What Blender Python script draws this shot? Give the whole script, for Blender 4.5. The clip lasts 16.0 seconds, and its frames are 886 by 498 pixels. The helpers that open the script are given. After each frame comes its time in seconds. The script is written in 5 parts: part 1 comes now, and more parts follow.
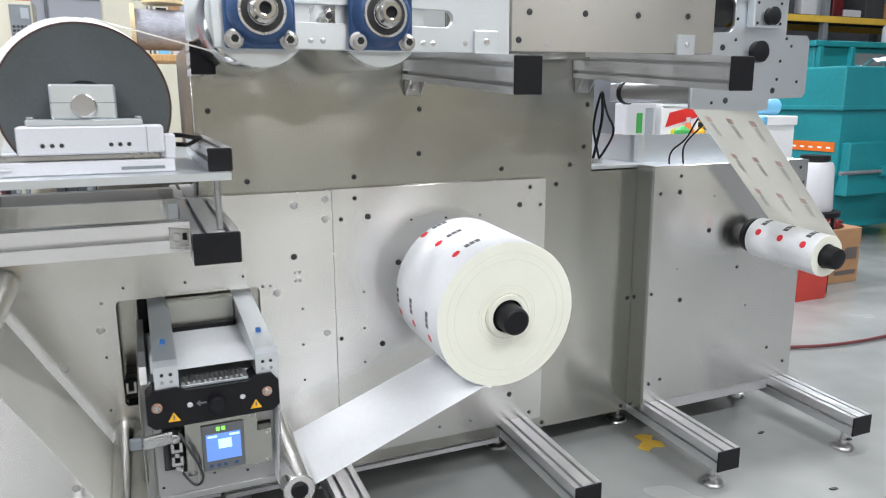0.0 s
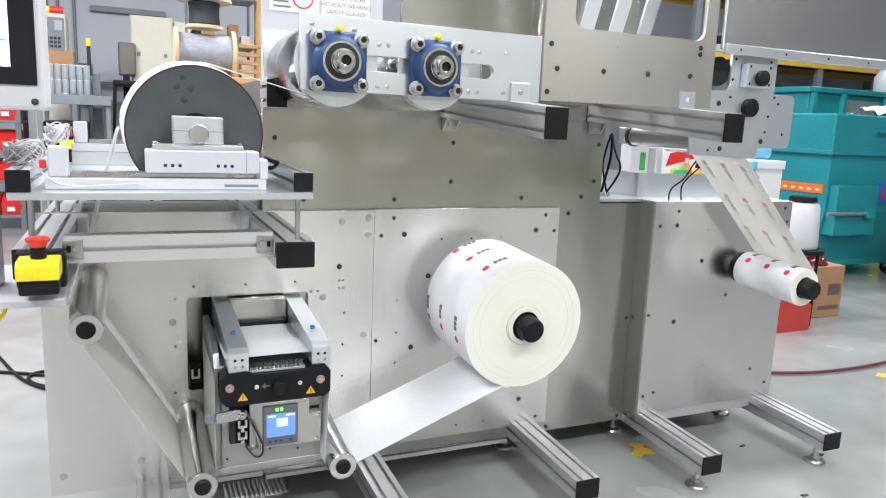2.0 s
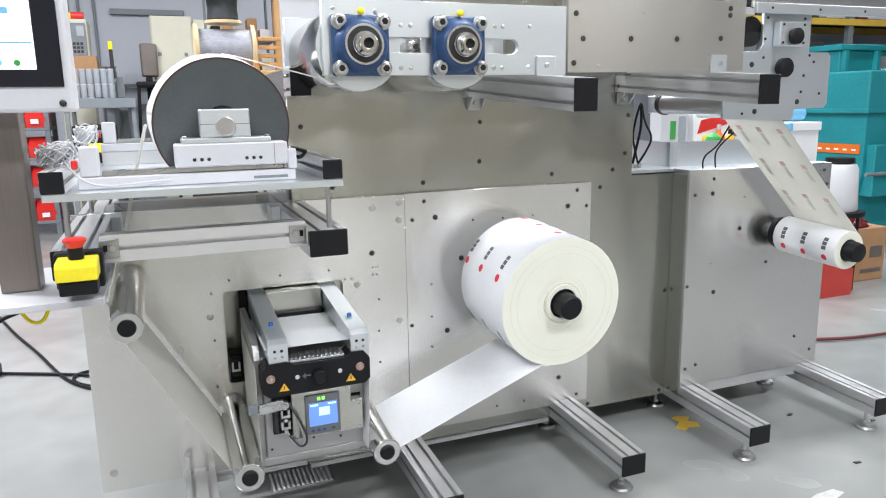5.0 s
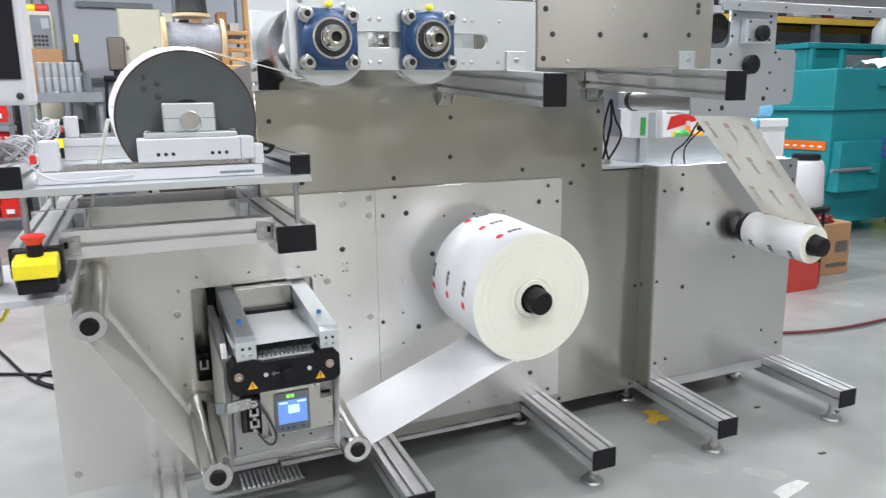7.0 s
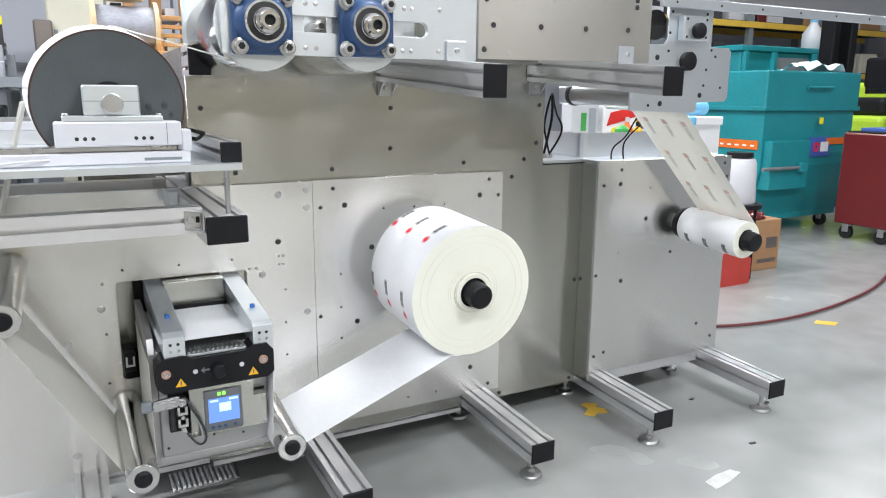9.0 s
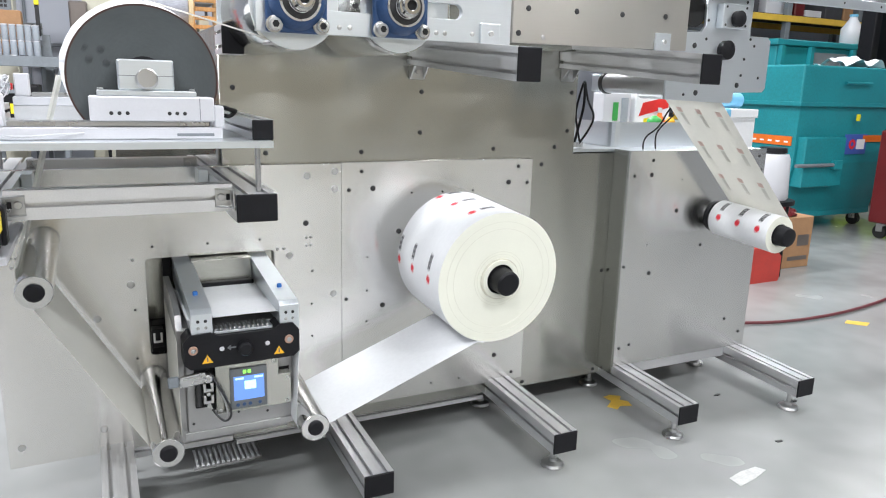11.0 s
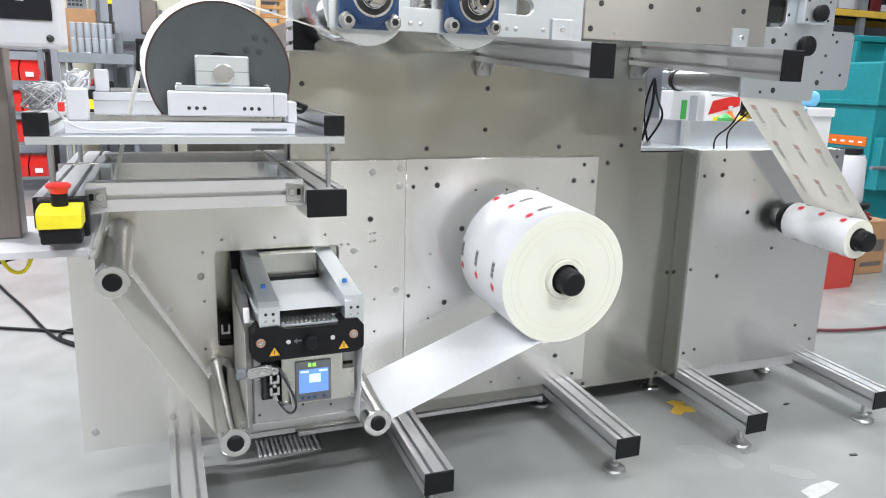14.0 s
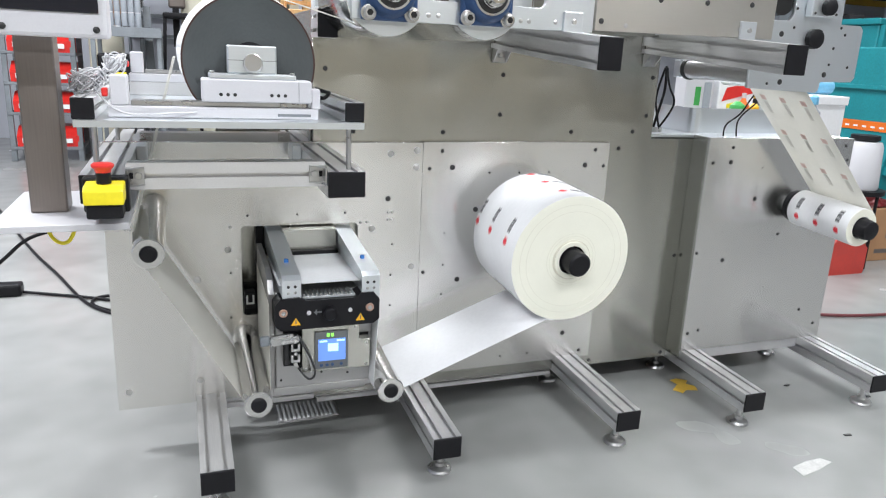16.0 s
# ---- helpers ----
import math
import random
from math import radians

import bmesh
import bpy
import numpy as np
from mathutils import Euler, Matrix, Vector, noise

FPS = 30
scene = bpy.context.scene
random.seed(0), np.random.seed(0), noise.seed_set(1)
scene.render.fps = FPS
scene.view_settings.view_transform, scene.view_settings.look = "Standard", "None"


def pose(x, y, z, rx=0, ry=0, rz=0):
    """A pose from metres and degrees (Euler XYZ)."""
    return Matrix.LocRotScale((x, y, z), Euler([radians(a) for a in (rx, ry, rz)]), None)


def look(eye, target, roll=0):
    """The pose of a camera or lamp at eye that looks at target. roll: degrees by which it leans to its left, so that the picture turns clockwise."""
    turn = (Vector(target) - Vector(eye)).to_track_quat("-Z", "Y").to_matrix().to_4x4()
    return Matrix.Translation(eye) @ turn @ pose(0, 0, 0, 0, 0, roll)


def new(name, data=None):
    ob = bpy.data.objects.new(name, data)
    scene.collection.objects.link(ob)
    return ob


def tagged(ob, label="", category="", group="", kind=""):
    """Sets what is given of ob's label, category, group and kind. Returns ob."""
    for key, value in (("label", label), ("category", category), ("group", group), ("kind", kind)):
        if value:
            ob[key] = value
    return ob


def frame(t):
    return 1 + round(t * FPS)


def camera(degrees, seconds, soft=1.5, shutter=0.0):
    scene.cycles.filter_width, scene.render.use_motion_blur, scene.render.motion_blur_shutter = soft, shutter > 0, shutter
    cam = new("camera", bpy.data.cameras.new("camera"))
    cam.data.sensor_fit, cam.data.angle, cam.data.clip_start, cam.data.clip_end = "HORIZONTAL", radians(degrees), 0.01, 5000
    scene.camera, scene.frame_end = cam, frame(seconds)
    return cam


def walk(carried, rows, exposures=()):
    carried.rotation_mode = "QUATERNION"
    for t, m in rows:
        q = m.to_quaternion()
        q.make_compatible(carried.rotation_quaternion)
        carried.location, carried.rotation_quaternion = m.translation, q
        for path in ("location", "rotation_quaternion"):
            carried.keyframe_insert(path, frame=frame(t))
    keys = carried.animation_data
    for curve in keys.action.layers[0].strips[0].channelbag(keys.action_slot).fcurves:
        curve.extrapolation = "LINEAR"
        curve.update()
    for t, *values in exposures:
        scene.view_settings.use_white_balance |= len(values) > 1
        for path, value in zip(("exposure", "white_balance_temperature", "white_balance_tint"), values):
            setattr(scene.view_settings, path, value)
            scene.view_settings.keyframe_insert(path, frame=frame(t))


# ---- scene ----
cam = camera(63.6, 16.0, soft=1.1, shutter=0.5)
PATH = [
    (0, (0.41, -0.129, 1.214), (1.18, 1.672, 0.807), -0.3),
    (0.5, (0.315, -0.215, 1.224), (1.127, 1.574, 0.85), -0.6),
    (1, (0.232, -0.326, 1.242), (1.108, 1.421, 0.816), 1.1),
    (1.5, (0.219, -0.351, 1.249), (1.036, 1.43, 0.85), 1.5),
    (2, (0.199, -0.354, 1.255), (0.987, 1.451, 0.907), 2.4),
    (2.5, (0.194, -0.357, 1.25), (0.952, 1.453, 0.861), 2.1),
    (3, (0.189, -0.356, 1.248), (0.935, 1.46, 0.867), 1.6),
    (3.5, (0.183, -0.343, 1.24), (0.92, 1.468, 0.817), 1.6),
    (4, (0.19, -0.335, 1.245), (0.909, 1.484, 0.827), -0.1),
    (6.5, (0.198, -0.329, 1.242), (0.916, 1.498, 0.858), -1.5),
    (7, (0.208, -0.328, 1.241), (0.985, 1.47, 0.837), -0.8),
    (7.5, (0.211, -0.319, 1.226), (1.076, 1.433, 0.798), 0.9),
    (8, (0.23, -0.318, 1.228), (1.146, 1.399, 0.763), 0.7),
    (8.5, (0.233, -0.308, 1.218), (1.135, 1.421, 0.771), 0.1),
    (9, (0.235, -0.305, 1.228), (1.151, 1.423, 0.81), 0.4),
    (9.5, (0.23, -0.299, 1.222), (1.124, 1.436, 0.786), 1.1),
    (12, (0.226, -0.287, 1.209), (1.013, 1.493, 0.75), 1.3),
    (12.5, (0.218, -0.281, 1.211), (0.947, 1.522, 0.742), 1.6),
    (13, (0.21, -0.278, 1.21), (0.938, 1.529, 0.754), 2.6),
    (13.5, (0.205, -0.273, 1.209), (0.925, 1.532, 0.737), 2.4),
    (14, (0.202, -0.266, 1.206), (0.923, 1.543, 0.751), 1.7),
    (14.5, (0.205, -0.267, 1.206), (0.908, 1.548, 0.746), 1.6),
    (15, (0.196, -0.269, 1.208), (0.887, 1.555, 0.765), 1.7),
    (15.5, (0.193, -0.306, 1.22), (0.867, 1.516, 0.745), 2.7),
    (16, (0.182, -0.371, 1.244), (0.848, 1.441, 0.721), 2.6),
]
walk(cam, [(t, look(eye, target, roll)) for t, eye, target, roll in PATH], exposures=[(0, -0.12), (1, -0.06), (2, 0.02), (4, 0), (6.5, -0.16), (7, -0.18), (7.5, 0.0), (14.5, 0.02), (15.5, -0.08), (16, -0.08)])

# ---------------------------------------------------------------- light
world = bpy.data.worlds.new("hall_air")
world.use_nodes = True
world.node_tree.nodes["Background"].inputs[0].default_value = (0.9, 0.95, 1.0, 1)
world.node_tree.nodes["Background"].inputs[1].default_value = 0.35
scene.world = world
scene.view_settings.exposure = 0.0

LIGHTS = [(-2.5, -9.0, 235), (3.0, -9.0, 250), (8.5, -9.0, 235), (-1.6, -2.2, 210), (2.2, -2.2, 185), (6.0, -2.2, 60), (-2.5, 2.9, 320), (2.2, 1.2, 140), (6.0, 1.2, 55), (-1.6, 5.0, 165), (2.2, 5.0, 200), (6.0, 5.0, 140), (9.5, 5.0, 60)]
for lx, ly, watts in LIGHTS:
    lamp = bpy.data.lights.new("high_bay_lamp", "AREA")
    lamp.shape, lamp.size, lamp.size_y, lamp.energy = "RECTANGLE", 1.5, 0.32, watts
    lamp.color = (0.945, 0.965, 1.0)
    new("high_bay_lamp", lamp).matrix_world = pose(lx, ly, 4.55)


# ---------------------------------------------------------------- materials
def mk(name, base, rough=0.5, metal=0.0, var=0.12, scale=6.0, bump=0.0, bscale=120.0, stretch=(1, 1, 1), rvar=0.1, spec=0.5, rand=0.0, trans=0.0, wave=0.0, brushed=0.0):
    m = bpy.data.materials.new(name)
    m.use_nodes = True
    n, l = m.node_tree.nodes, m.node_tree.links
    b = n["Principled BSDF"]
    b.inputs["Metallic"].default_value = metal
    b.inputs["Specular IOR Level"].default_value = spec
    b.inputs["Transmission Weight"].default_value = trans
    co = n.new("ShaderNodeTexCoord")
    mp = n.new("ShaderNodeMapping")
    mp.inputs["Scale"].default_value = stretch
    l.new(co.outputs["Object"], mp.inputs[0])
    big = n.new("ShaderNodeTexNoise")
    big.inputs["Scale"].default_value, big.inputs["Detail"].default_value = scale, 5
    l.new(co.outputs["Object"], big.inputs["Vector"])
    fine = n.new("ShaderNodeTexNoise")
    fine.inputs["Scale"].default_value, fine.inputs["Detail"].default_value = bscale, 3
    l.new(mp.outputs[0], fine.inputs["Vector"])
    add = n.new("ShaderNodeMath")
    add.operation = "ADD"
    l.new(big.outputs[0], add.inputs[0])
    l.new(fine.outputs[0], add.inputs[1])
    rng = n.new("ShaderNodeMapRange")
    rng.inputs["From Min"].default_value, rng.inputs["From Max"].default_value = 0.7, 1.3
    rng.inputs["To Min"].default_value, rng.inputs["To Max"].default_value = 1 - var, 1 + var
    l.new(add.outputs[0], rng.inputs[0])
    hsv = n.new("ShaderNodeHueSaturation")
    hsv.inputs["Color"].default_value = (*base, 1)
    l.new(rng.outputs[0], hsv.inputs["Value"])
    if rand:
        inf = n.new("ShaderNodeObjectInfo")
        r2 = n.new("ShaderNodeMapRange")
        r2.inputs["To Min"].default_value, r2.inputs["To Max"].default_value = 1 - rand, 1 + rand
        l.new(inf.outputs["Random"], r2.inputs[0])
        mul = n.new("ShaderNodeMath")
        mul.operation = "MULTIPLY"
        l.new(r2.outputs[0], mul.inputs[0])
        l.new(rng.outputs[0], mul.inputs[1])
        l.new(mul.outputs[0], hsv.inputs["Value"])
    l.new(hsv.outputs[0], b.inputs["Base Color"])
    rr = n.new("ShaderNodeMapRange")
    rr.inputs["From Min"].default_value, rr.inputs["From Max"].default_value = 0.5, 1.5
    rr.inputs["To Min"].default_value, rr.inputs["To Max"].default_value = max(0.02, rough - rvar), min(1, rough + rvar)
    l.new(add.outputs[0], rr.inputs[0])
    l.new(rr.outputs[0], b.inputs["Roughness"])
    if brushed:
        along = n.new("ShaderNodeCombineXYZ")
        along.inputs[2].default_value = 1.0
        l.new(along.outputs[0], b.inputs["Tangent"])
        b.inputs["Anisotropic"].default_value = brushed
    if bump:
        bp = n.new("ShaderNodeBump")
        bp.inputs["Strength"].default_value, bp.inputs["Distance"].default_value = bump, 0.002
        l.new(fine.outputs[0], bp.inputs["Height"])
        l.new(bp.outputs[0], b.inputs["Normal"])
    if wave:
        wm = n.new("ShaderNodeMapping")
        wm.inputs["Scale"].default_value = (1, 1, 0.4)
        l.new(co.outputs["Object"], wm.inputs[0])
        wn = n.new("ShaderNodeTexNoise")
        wn.inputs["Scale"].default_value, wn.inputs["Detail"].default_value = 3.2, 1.5
        l.new(wm.outputs[0], wn.inputs["Vector"])
        wb = n.new("ShaderNodeBump")
        wb.inputs["Strength"].default_value, wb.inputs["Distance"].default_value = 1.0, wave
        l.new(wn.outputs[0], wb.inputs["Height"])
        if bump:
            l.new(wb.outputs[0], bp.inputs["Normal"])
        else:
            l.new(wb.outputs[0], b.inputs["Normal"])
    return m


def glow(name, base, strength):
    m = bpy.data.materials.new(name)
    m.use_nodes = True
    b = m.node_tree.nodes["Principled BSDF"]
    b.inputs["Base Color"].default_value = (*base, 1)
    b.inputs["Emission Color"].default_value = (*base, 1)
    b.inputs["Emission Strength"].default_value = strength
    b.inputs["Roughness"].default_value = 0.3
    return m


CONCRETE = mk("polished_concrete", (0.28, 0.285, 0.28), 0.24, 0, 0.26, 1.1, 0.0, 5, rvar=0.08)
for _t in CONCRETE.node_tree.nodes:
    if _t.bl_idname == "ShaderNodeTexNoise":
        _t.inputs["Detail"].default_value = 1.5
    if _t.bl_idname == "ShaderNodeMapRange":
        _t.inputs["From Min"].default_value, _t.inputs["From Max"].default_value = 0.3, 1.7
# For the unseen south wall; its tan is there to warm the metal's reflections.
TANWALL = mk("tan_painted_wall", (0.54, 0.48, 0.37), 0.6, 0, 0.1, 0.8, 0.05, 90)
WALL = mk("painted_wall", (0.46, 0.48, 0.54), 0.6, 0, 0.06, 1.0, 0.05, 90)
CEIL = mk("white_ceiling_deck", (0.55, 0.55, 0.55), 0.7, 0, 0.05, 1.0)
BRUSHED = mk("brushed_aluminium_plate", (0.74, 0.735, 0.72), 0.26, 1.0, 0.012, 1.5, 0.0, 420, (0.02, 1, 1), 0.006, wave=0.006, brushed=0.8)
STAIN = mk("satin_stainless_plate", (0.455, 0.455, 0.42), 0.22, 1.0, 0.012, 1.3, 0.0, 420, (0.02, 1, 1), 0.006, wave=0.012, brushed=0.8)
SATIN = mk("satin_aluminium_plate", (0.55, 0.535, 0.495), 0.33, 0.92, 0.012, 2.0, 0.0, 420, (0.03, 1, 1), 0.008, wave=0.010, brushed=0.6)
MILLED = mk("milled_aluminium", (0.73, 0.77, 0.80), 0.36, 0.9, 0.025, 3.0, 0.008, 500, (0.03, 1, 1), 0.04)
PROFILE = mk("anodised_aluminium_profile", (0.74, 0.74, 0.75), 0.34, 0.8, 0.05, 5.0, 0.0, 300, (1, 0.05, 1), 0.06)
GREYMETAL = mk("grey_satin_steel", (0.42, 0.42, 0.42), 0.4, 0.85, 0.03, 4, 0.004, 300, rvar=0.03)
CHROME = mk("ground_steel_roller", (0.64, 0.635, 0.62), 0.16, 1.0, 0.05, 4.0, 0.04, 300, (1, 0.03, 1), 0.05)
STEEL = mk("zinc_steel", (0.56, 0.56, 0.56), 0.3, 1.0, 0.03, 6, 0.0, 20)
DARKSTEEL = mk("black_oxide_screw", (0.035, 0.035, 0.037), 0.4, 0.4, 0.2, 60)
BLACK = mk("black_moulded_plastic", (0.010, 0.010, 0.012), 0.45, 0, 0.2, 20, 0.1, 300, spec=0.2)
RUBBER = mk("black_rubber", (0.015, 0.015, 0.015), 0.65, 0, 0.2, 20, spec=0.25)
PAPER = mk("white_label_paper", (0.84, 0.85, 0.87), 0.42, 0, 0.03, 5, 0.03, 80)
LINER = mk("pale_label_liner", (0.88, 0.87, 0.83), 0.35, 0, 0.03, 8, 0.0, 60)
LINER.node_tree.nodes["Principled BSDF"].inputs["Alpha"].default_value = 0.92
_n, _l = LINER.node_tree.nodes, LINER.node_tree.links
_glow = _n.new("ShaderNodeBsdfTranslucent")
_glow.inputs["Color"].default_value = (0.86, 0.85, 0.80, 1)
_mix = _n.new("ShaderNodeMixShader")
_mix.inputs[0].default_value = 0.38
_l.new(_n["Principled BSDF"].outputs[0], _mix.inputs[1])
_l.new(_glow.outputs[0], _mix.inputs[2])
_l.new(_mix.outputs[0], _n["Material Output"].inputs["Surface"])
FAINTRED = mk("red_print_seen_through_liner", (0.78, 0.58, 0.53), 0.5, 0, 0.05, 20)
FAINTGREY = mk("dark_print_seen_through_liner", (0.72, 0.71, 0.66), 0.5, 0, 0.05, 20)
ROLLEND = mk("wound_paper_edge", (0.83, 0.83, 0.72), 0.42, 0, 0.03, 10, 0.03, 500)
_n, _l = ROLLEND.node_tree.nodes, ROLLEND.node_tree.links
_t = _n.new("ShaderNodeTangent")
_t.direction_type, _t.axis = "RADIAL", "Y"
_l.new(_t.outputs[0], _n["Principled BSDF"].inputs["Tangent"])
_n["Principled BSDF"].inputs["Anisotropic"].default_value = 0.9
_n["Principled BSDF"].inputs["Specular IOR Level"].default_value = 0.9
WOUND = mk("wound_paper_step", (0.74, 0.735, 0.63), 0.5, 0, 0.03, 10)
CORE = mk("cardboard_core", (0.70, 0.68, 0.58), 0.7, 0, 0.1, 30)
PRINTRED = mk("red_print", (0.75, 0.03, 0.05), 0.4, 0, 0.05, 20)
PRINTBLACK = mk("dark_print", (0.11, 0.11, 0.12), 0.45, 0, 0.1, 30)
BEARBLUE = mk("blue_cast_housing", (0.026, 0.066, 0.165), 0.38, 0.1, 0.15, 25, 0.2, 160)
DRUMGREY = mk("dark_grey_cast_disc", (0.075, 0.085, 0.09), 0.42, 0.25, 0.12, 14, 0.06, 220)
# Darker grey than the disc, for its dimples.
DIMPLEGREY = mk("worn_dark_spot", (0.035, 0.04, 0.043), 0.6, 0.1, 0.1, 14)
RUST = mk("rusty_rim", (0.055, 0.025, 0.02), 0.6, 0.2, 0.3, 40, 0.2, 200)
WHITEPAINT = mk("white_powder_coat", (0.58, 0.58, 0.61), 0.36, 0, 0.03, 6, 0.0, 250)
YELLOW = mk("yellow_plastic", (0.85, 0.72, 0.02), 0.38, 0, 0.05, 20)
RED = mk("red_plastic", (0.70, 0.03, 0.025), 0.38, 0, 0.08, 20)
TEAL = mk("teal_enamel", (0.012, 0.235, 0.27), 0.42, 0, 0.14, 3, 0.06, 60)
OLDTAPE = mk("scuffed_white_tape", (0.52, 0.52, 0.51), 0.6, 0, 0.15, 30)
DULLRED = mk("faded_red_plastic", (0.42, 0.04, 0.03), 0.5, 0, 0.1, 12)
REDPAINT = mk("red_tool_enamel", (0.12, 0.008, 0.010), 0.35, 0, 0.1, 4)
CARDBOARD = mk("brown_cardboard", (0.36, 0.20, 0.10), 0.8, 0, 0.12, 10, 0.1, 120)
WOOD = mk("pale_varnished_wood", (0.58, 0.34, 0.14), 0.5, 0, 0.2, 8, 0.1, 120, (1, 1, 0.1))
PALEWOOD = mk("pale_pine", (0.72, 0.56, 0.34), 0.55, 0, 0.14, 8, 0.1, 120, (1, 1, 0.1))
DARKBROWN = mk("satin_brown_steel_post", (0.20, 0.175, 0.16), 0.38, 0.7, 0.1, 6, 0.05, 300, (1, 1, 0.03))
GREYPAINT = mk("grey_machine_paint", (0.18, 0.20, 0.22), 0.5, 0, 0.15, 8)
BEIGE = mk("beige_cabinet_paint", (0.58, 0.56, 0.46), 0.5, 0, 0.05, 5)
WIREGREY = mk("grey_wound_wire", (0.36, 0.37, 0.42), 0.5, 0.2, 0.2, 20, 0.5, 200, (0.2, 0.2, 1))
WIREBLACK = mk("black_wound_wire", (0.04, 0.045, 0.05), 0.5, 0, 0.2, 20, 0.5, 200, (0.2, 0.2, 1))
LIME = mk("lime_green_paint", (0.42, 0.62, 0.04), 0.4, 0, 0.08, 5)
ORANGE = mk("orange_beam_paint", (0.75, 0.16, 0.015), 0.45, 0, 0.1, 8)
YELLOWBEAM = mk("yellow_rack_beam", (0.70, 0.45, 0.06), 0.5, 0, 0.12, 8)
DARKRACK = mk("dark_rack_goods", (0.04, 0.04, 0.045), 0.7, 0, 0.3, 5, rand=0.4)
LEVERBLUE = mk("blue_lever_plastic", (0.03, 0.16, 0.48), 0.4, 0, 0.1, 20)
GREEN = mk("green_plastic", (0.05, 0.35, 0.08), 0.4, 0, 0.1, 10)
SKYBLUE = mk("light_blue_plastic", (0.18, 0.5, 0.75), 0.35, 0, 0.08, 10)
CLEAR = mk("frosted_clear_plastic", (0.34, 0.37, 0.41), 0.3, 0, 0.03, 5, trans=0.0)
COPPER = mk("copper_washer", (0.65, 0.42, 0.33), 0.35, 1.0, 0.1, 40)
AMBER = mk("amber_warning_sticker", (0.85, 0.45, 0.02), 0.45, 0, 0.05, 20)
DISPLAYGREY = mk("dark_grey_display_frame", (0.16, 0.17, 0.18), 0.35, 0.5, 0.06, 15)
SCREENGLASS = mk("dark_screen_bezel", (0.012, 0.013, 0.02), 0.12, 0, 0.05, 20, spec=0.35)
LCD = glow("blue_lit_display", (0.12, 0.24, 0.62), 0.75)
LCDWHITE = glow("pale_lit_field", (0.5, 0.8, 0.95), 0.8)
HMISCREEN = glow("white_lit_touchscreen", (0.92, 0.97, 1.0), 0.95)
LEDGREEN = glow("green_indicator", (0.25, 0.9, 0.1), 1.0)


# ---------------------------------------------------------------- builders
def bevelled(bm, r, seg=1):
    if r:
        bmesh.ops.bevel(bm, geom=bm.edges[:], offset=r, segments=seg, affect="EDGES", profile=0.5)
    return bm


def box(x0, x1, y0, y1, z0, z1, r=0.0015, seg=1, bm=None):
    b = bmesh.new()
    bmesh.ops.create_cube(b, size=1, matrix=Matrix.Translation(((x0 + x1) / 2, (y0 + y1) / 2, (z0 + z1) / 2)) @ Matrix.Diagonal((x1 - x0, y1 - y0, z1 - z0, 1)))
    r = min(r, 0.4 * min(x1 - x0, y1 - y0, z1 - z0))
    bevelled(b, r, seg)
    return merged(bm, b)


def merged(bm, b):
    if bm is None:
        return b
    me = bpy.data.meshes.new("scratch")
    b.to_mesh(me)
    b.free()
    bm.from_mesh(me)
    bpy.data.meshes.remove(me)
    return bm


def lathe(axis, c, rings, seg=32, bm=None):
    """A solid of revolution: rings of (radius, place along the axis); c: the two other coordinates in x, y, z order."""
    b = bm or bmesh.new()
    loops = []
    for r, a in rings:
        loop = []
        for i in range(seg):
            u, v = r * math.cos(2 * math.pi * i / seg), r * math.sin(2 * math.pi * i / seg)
            p = {"x": (a, c[0] + u, c[1] + v), "y": (c[0] + u, a, c[1] + v), "z": (c[0] + u, c[1] + v, a)}[axis]
            loop.append(b.verts.new(p))
        loops.append(loop)
    for p, q in zip(loops, loops[1:]):
        for i in range(seg):
            b.faces.new((p[i], p[(i + 1) % seg], q[(i + 1) % seg], q[i]))
    b.faces.new(loops[0])
    b.faces.new(loops[-1])
    bmesh.ops.recalc_face_normals(b, faces=b.faces[:])
    return b


def cyl(axis, c, r, a, e, seg=24, edge=0.0015, bm=None):
    edge = min(edge, r * 0.3, abs(e - a) * 0.3)
    s = 1 if e > a else -1
    return lathe(axis, c, [(r - edge, a), (r, a + s * edge), (r, e - s * edge), (r - edge, e)], seg, bm)


def tube(axis, c, r, hole, a, e, seg=32, bm=None):
    b = bm or bmesh.new()
    loops = []
    for rr, pp in ((hole, a), (r, a), (r, e), (hole, e)):
        loop = []
        for i in range(seg):
            u, v = rr * math.cos(2 * math.pi * i / seg), rr * math.sin(2 * math.pi * i / seg)
            loop.append(b.verts.new({"x": (pp, c[0] + u, c[1] + v), "y": (c[0] + u, pp, c[1] + v), "z": (c[0] + u, c[1] + v, pp)}[axis]))
        loops.append(loop)
    for k in range(4):
        p, q = loops[k], loops[(k + 1) % 4]
        for i in range(seg):
            b.faces.new((p[i], p[(i + 1) % seg], q[(i + 1) % seg], q[i]))
    bmesh.ops.recalc_face_normals(b, faces=b.faces[:])
    return b


def prism(axis, outline, a, e, bm=None):
    """An outline in the two other coordinates (x, y, z order), drawn out along the axis."""
    b = bm or bmesh.new()
    pt = {"x": lambda u, v, w: (w, u, v), "y": lambda u, v, w: (u, w, v), "z": lambda u, v, w: (u, v, w)}[axis]
    p = [b.verts.new(pt(u, v, a)) for u, v in outline]
    q = [b.verts.new(pt(u, v, e)) for u, v in outline]
    k = len(p)
    for i in range(k):
        b.faces.new((p[i], p[(i + 1) % k], q[(i + 1) % k], q[i]))
    b.faces.new(p)
    b.faces.new(q)
    bmesh.ops.recalc_face_normals(b, faces=b.faces[:])
    return b


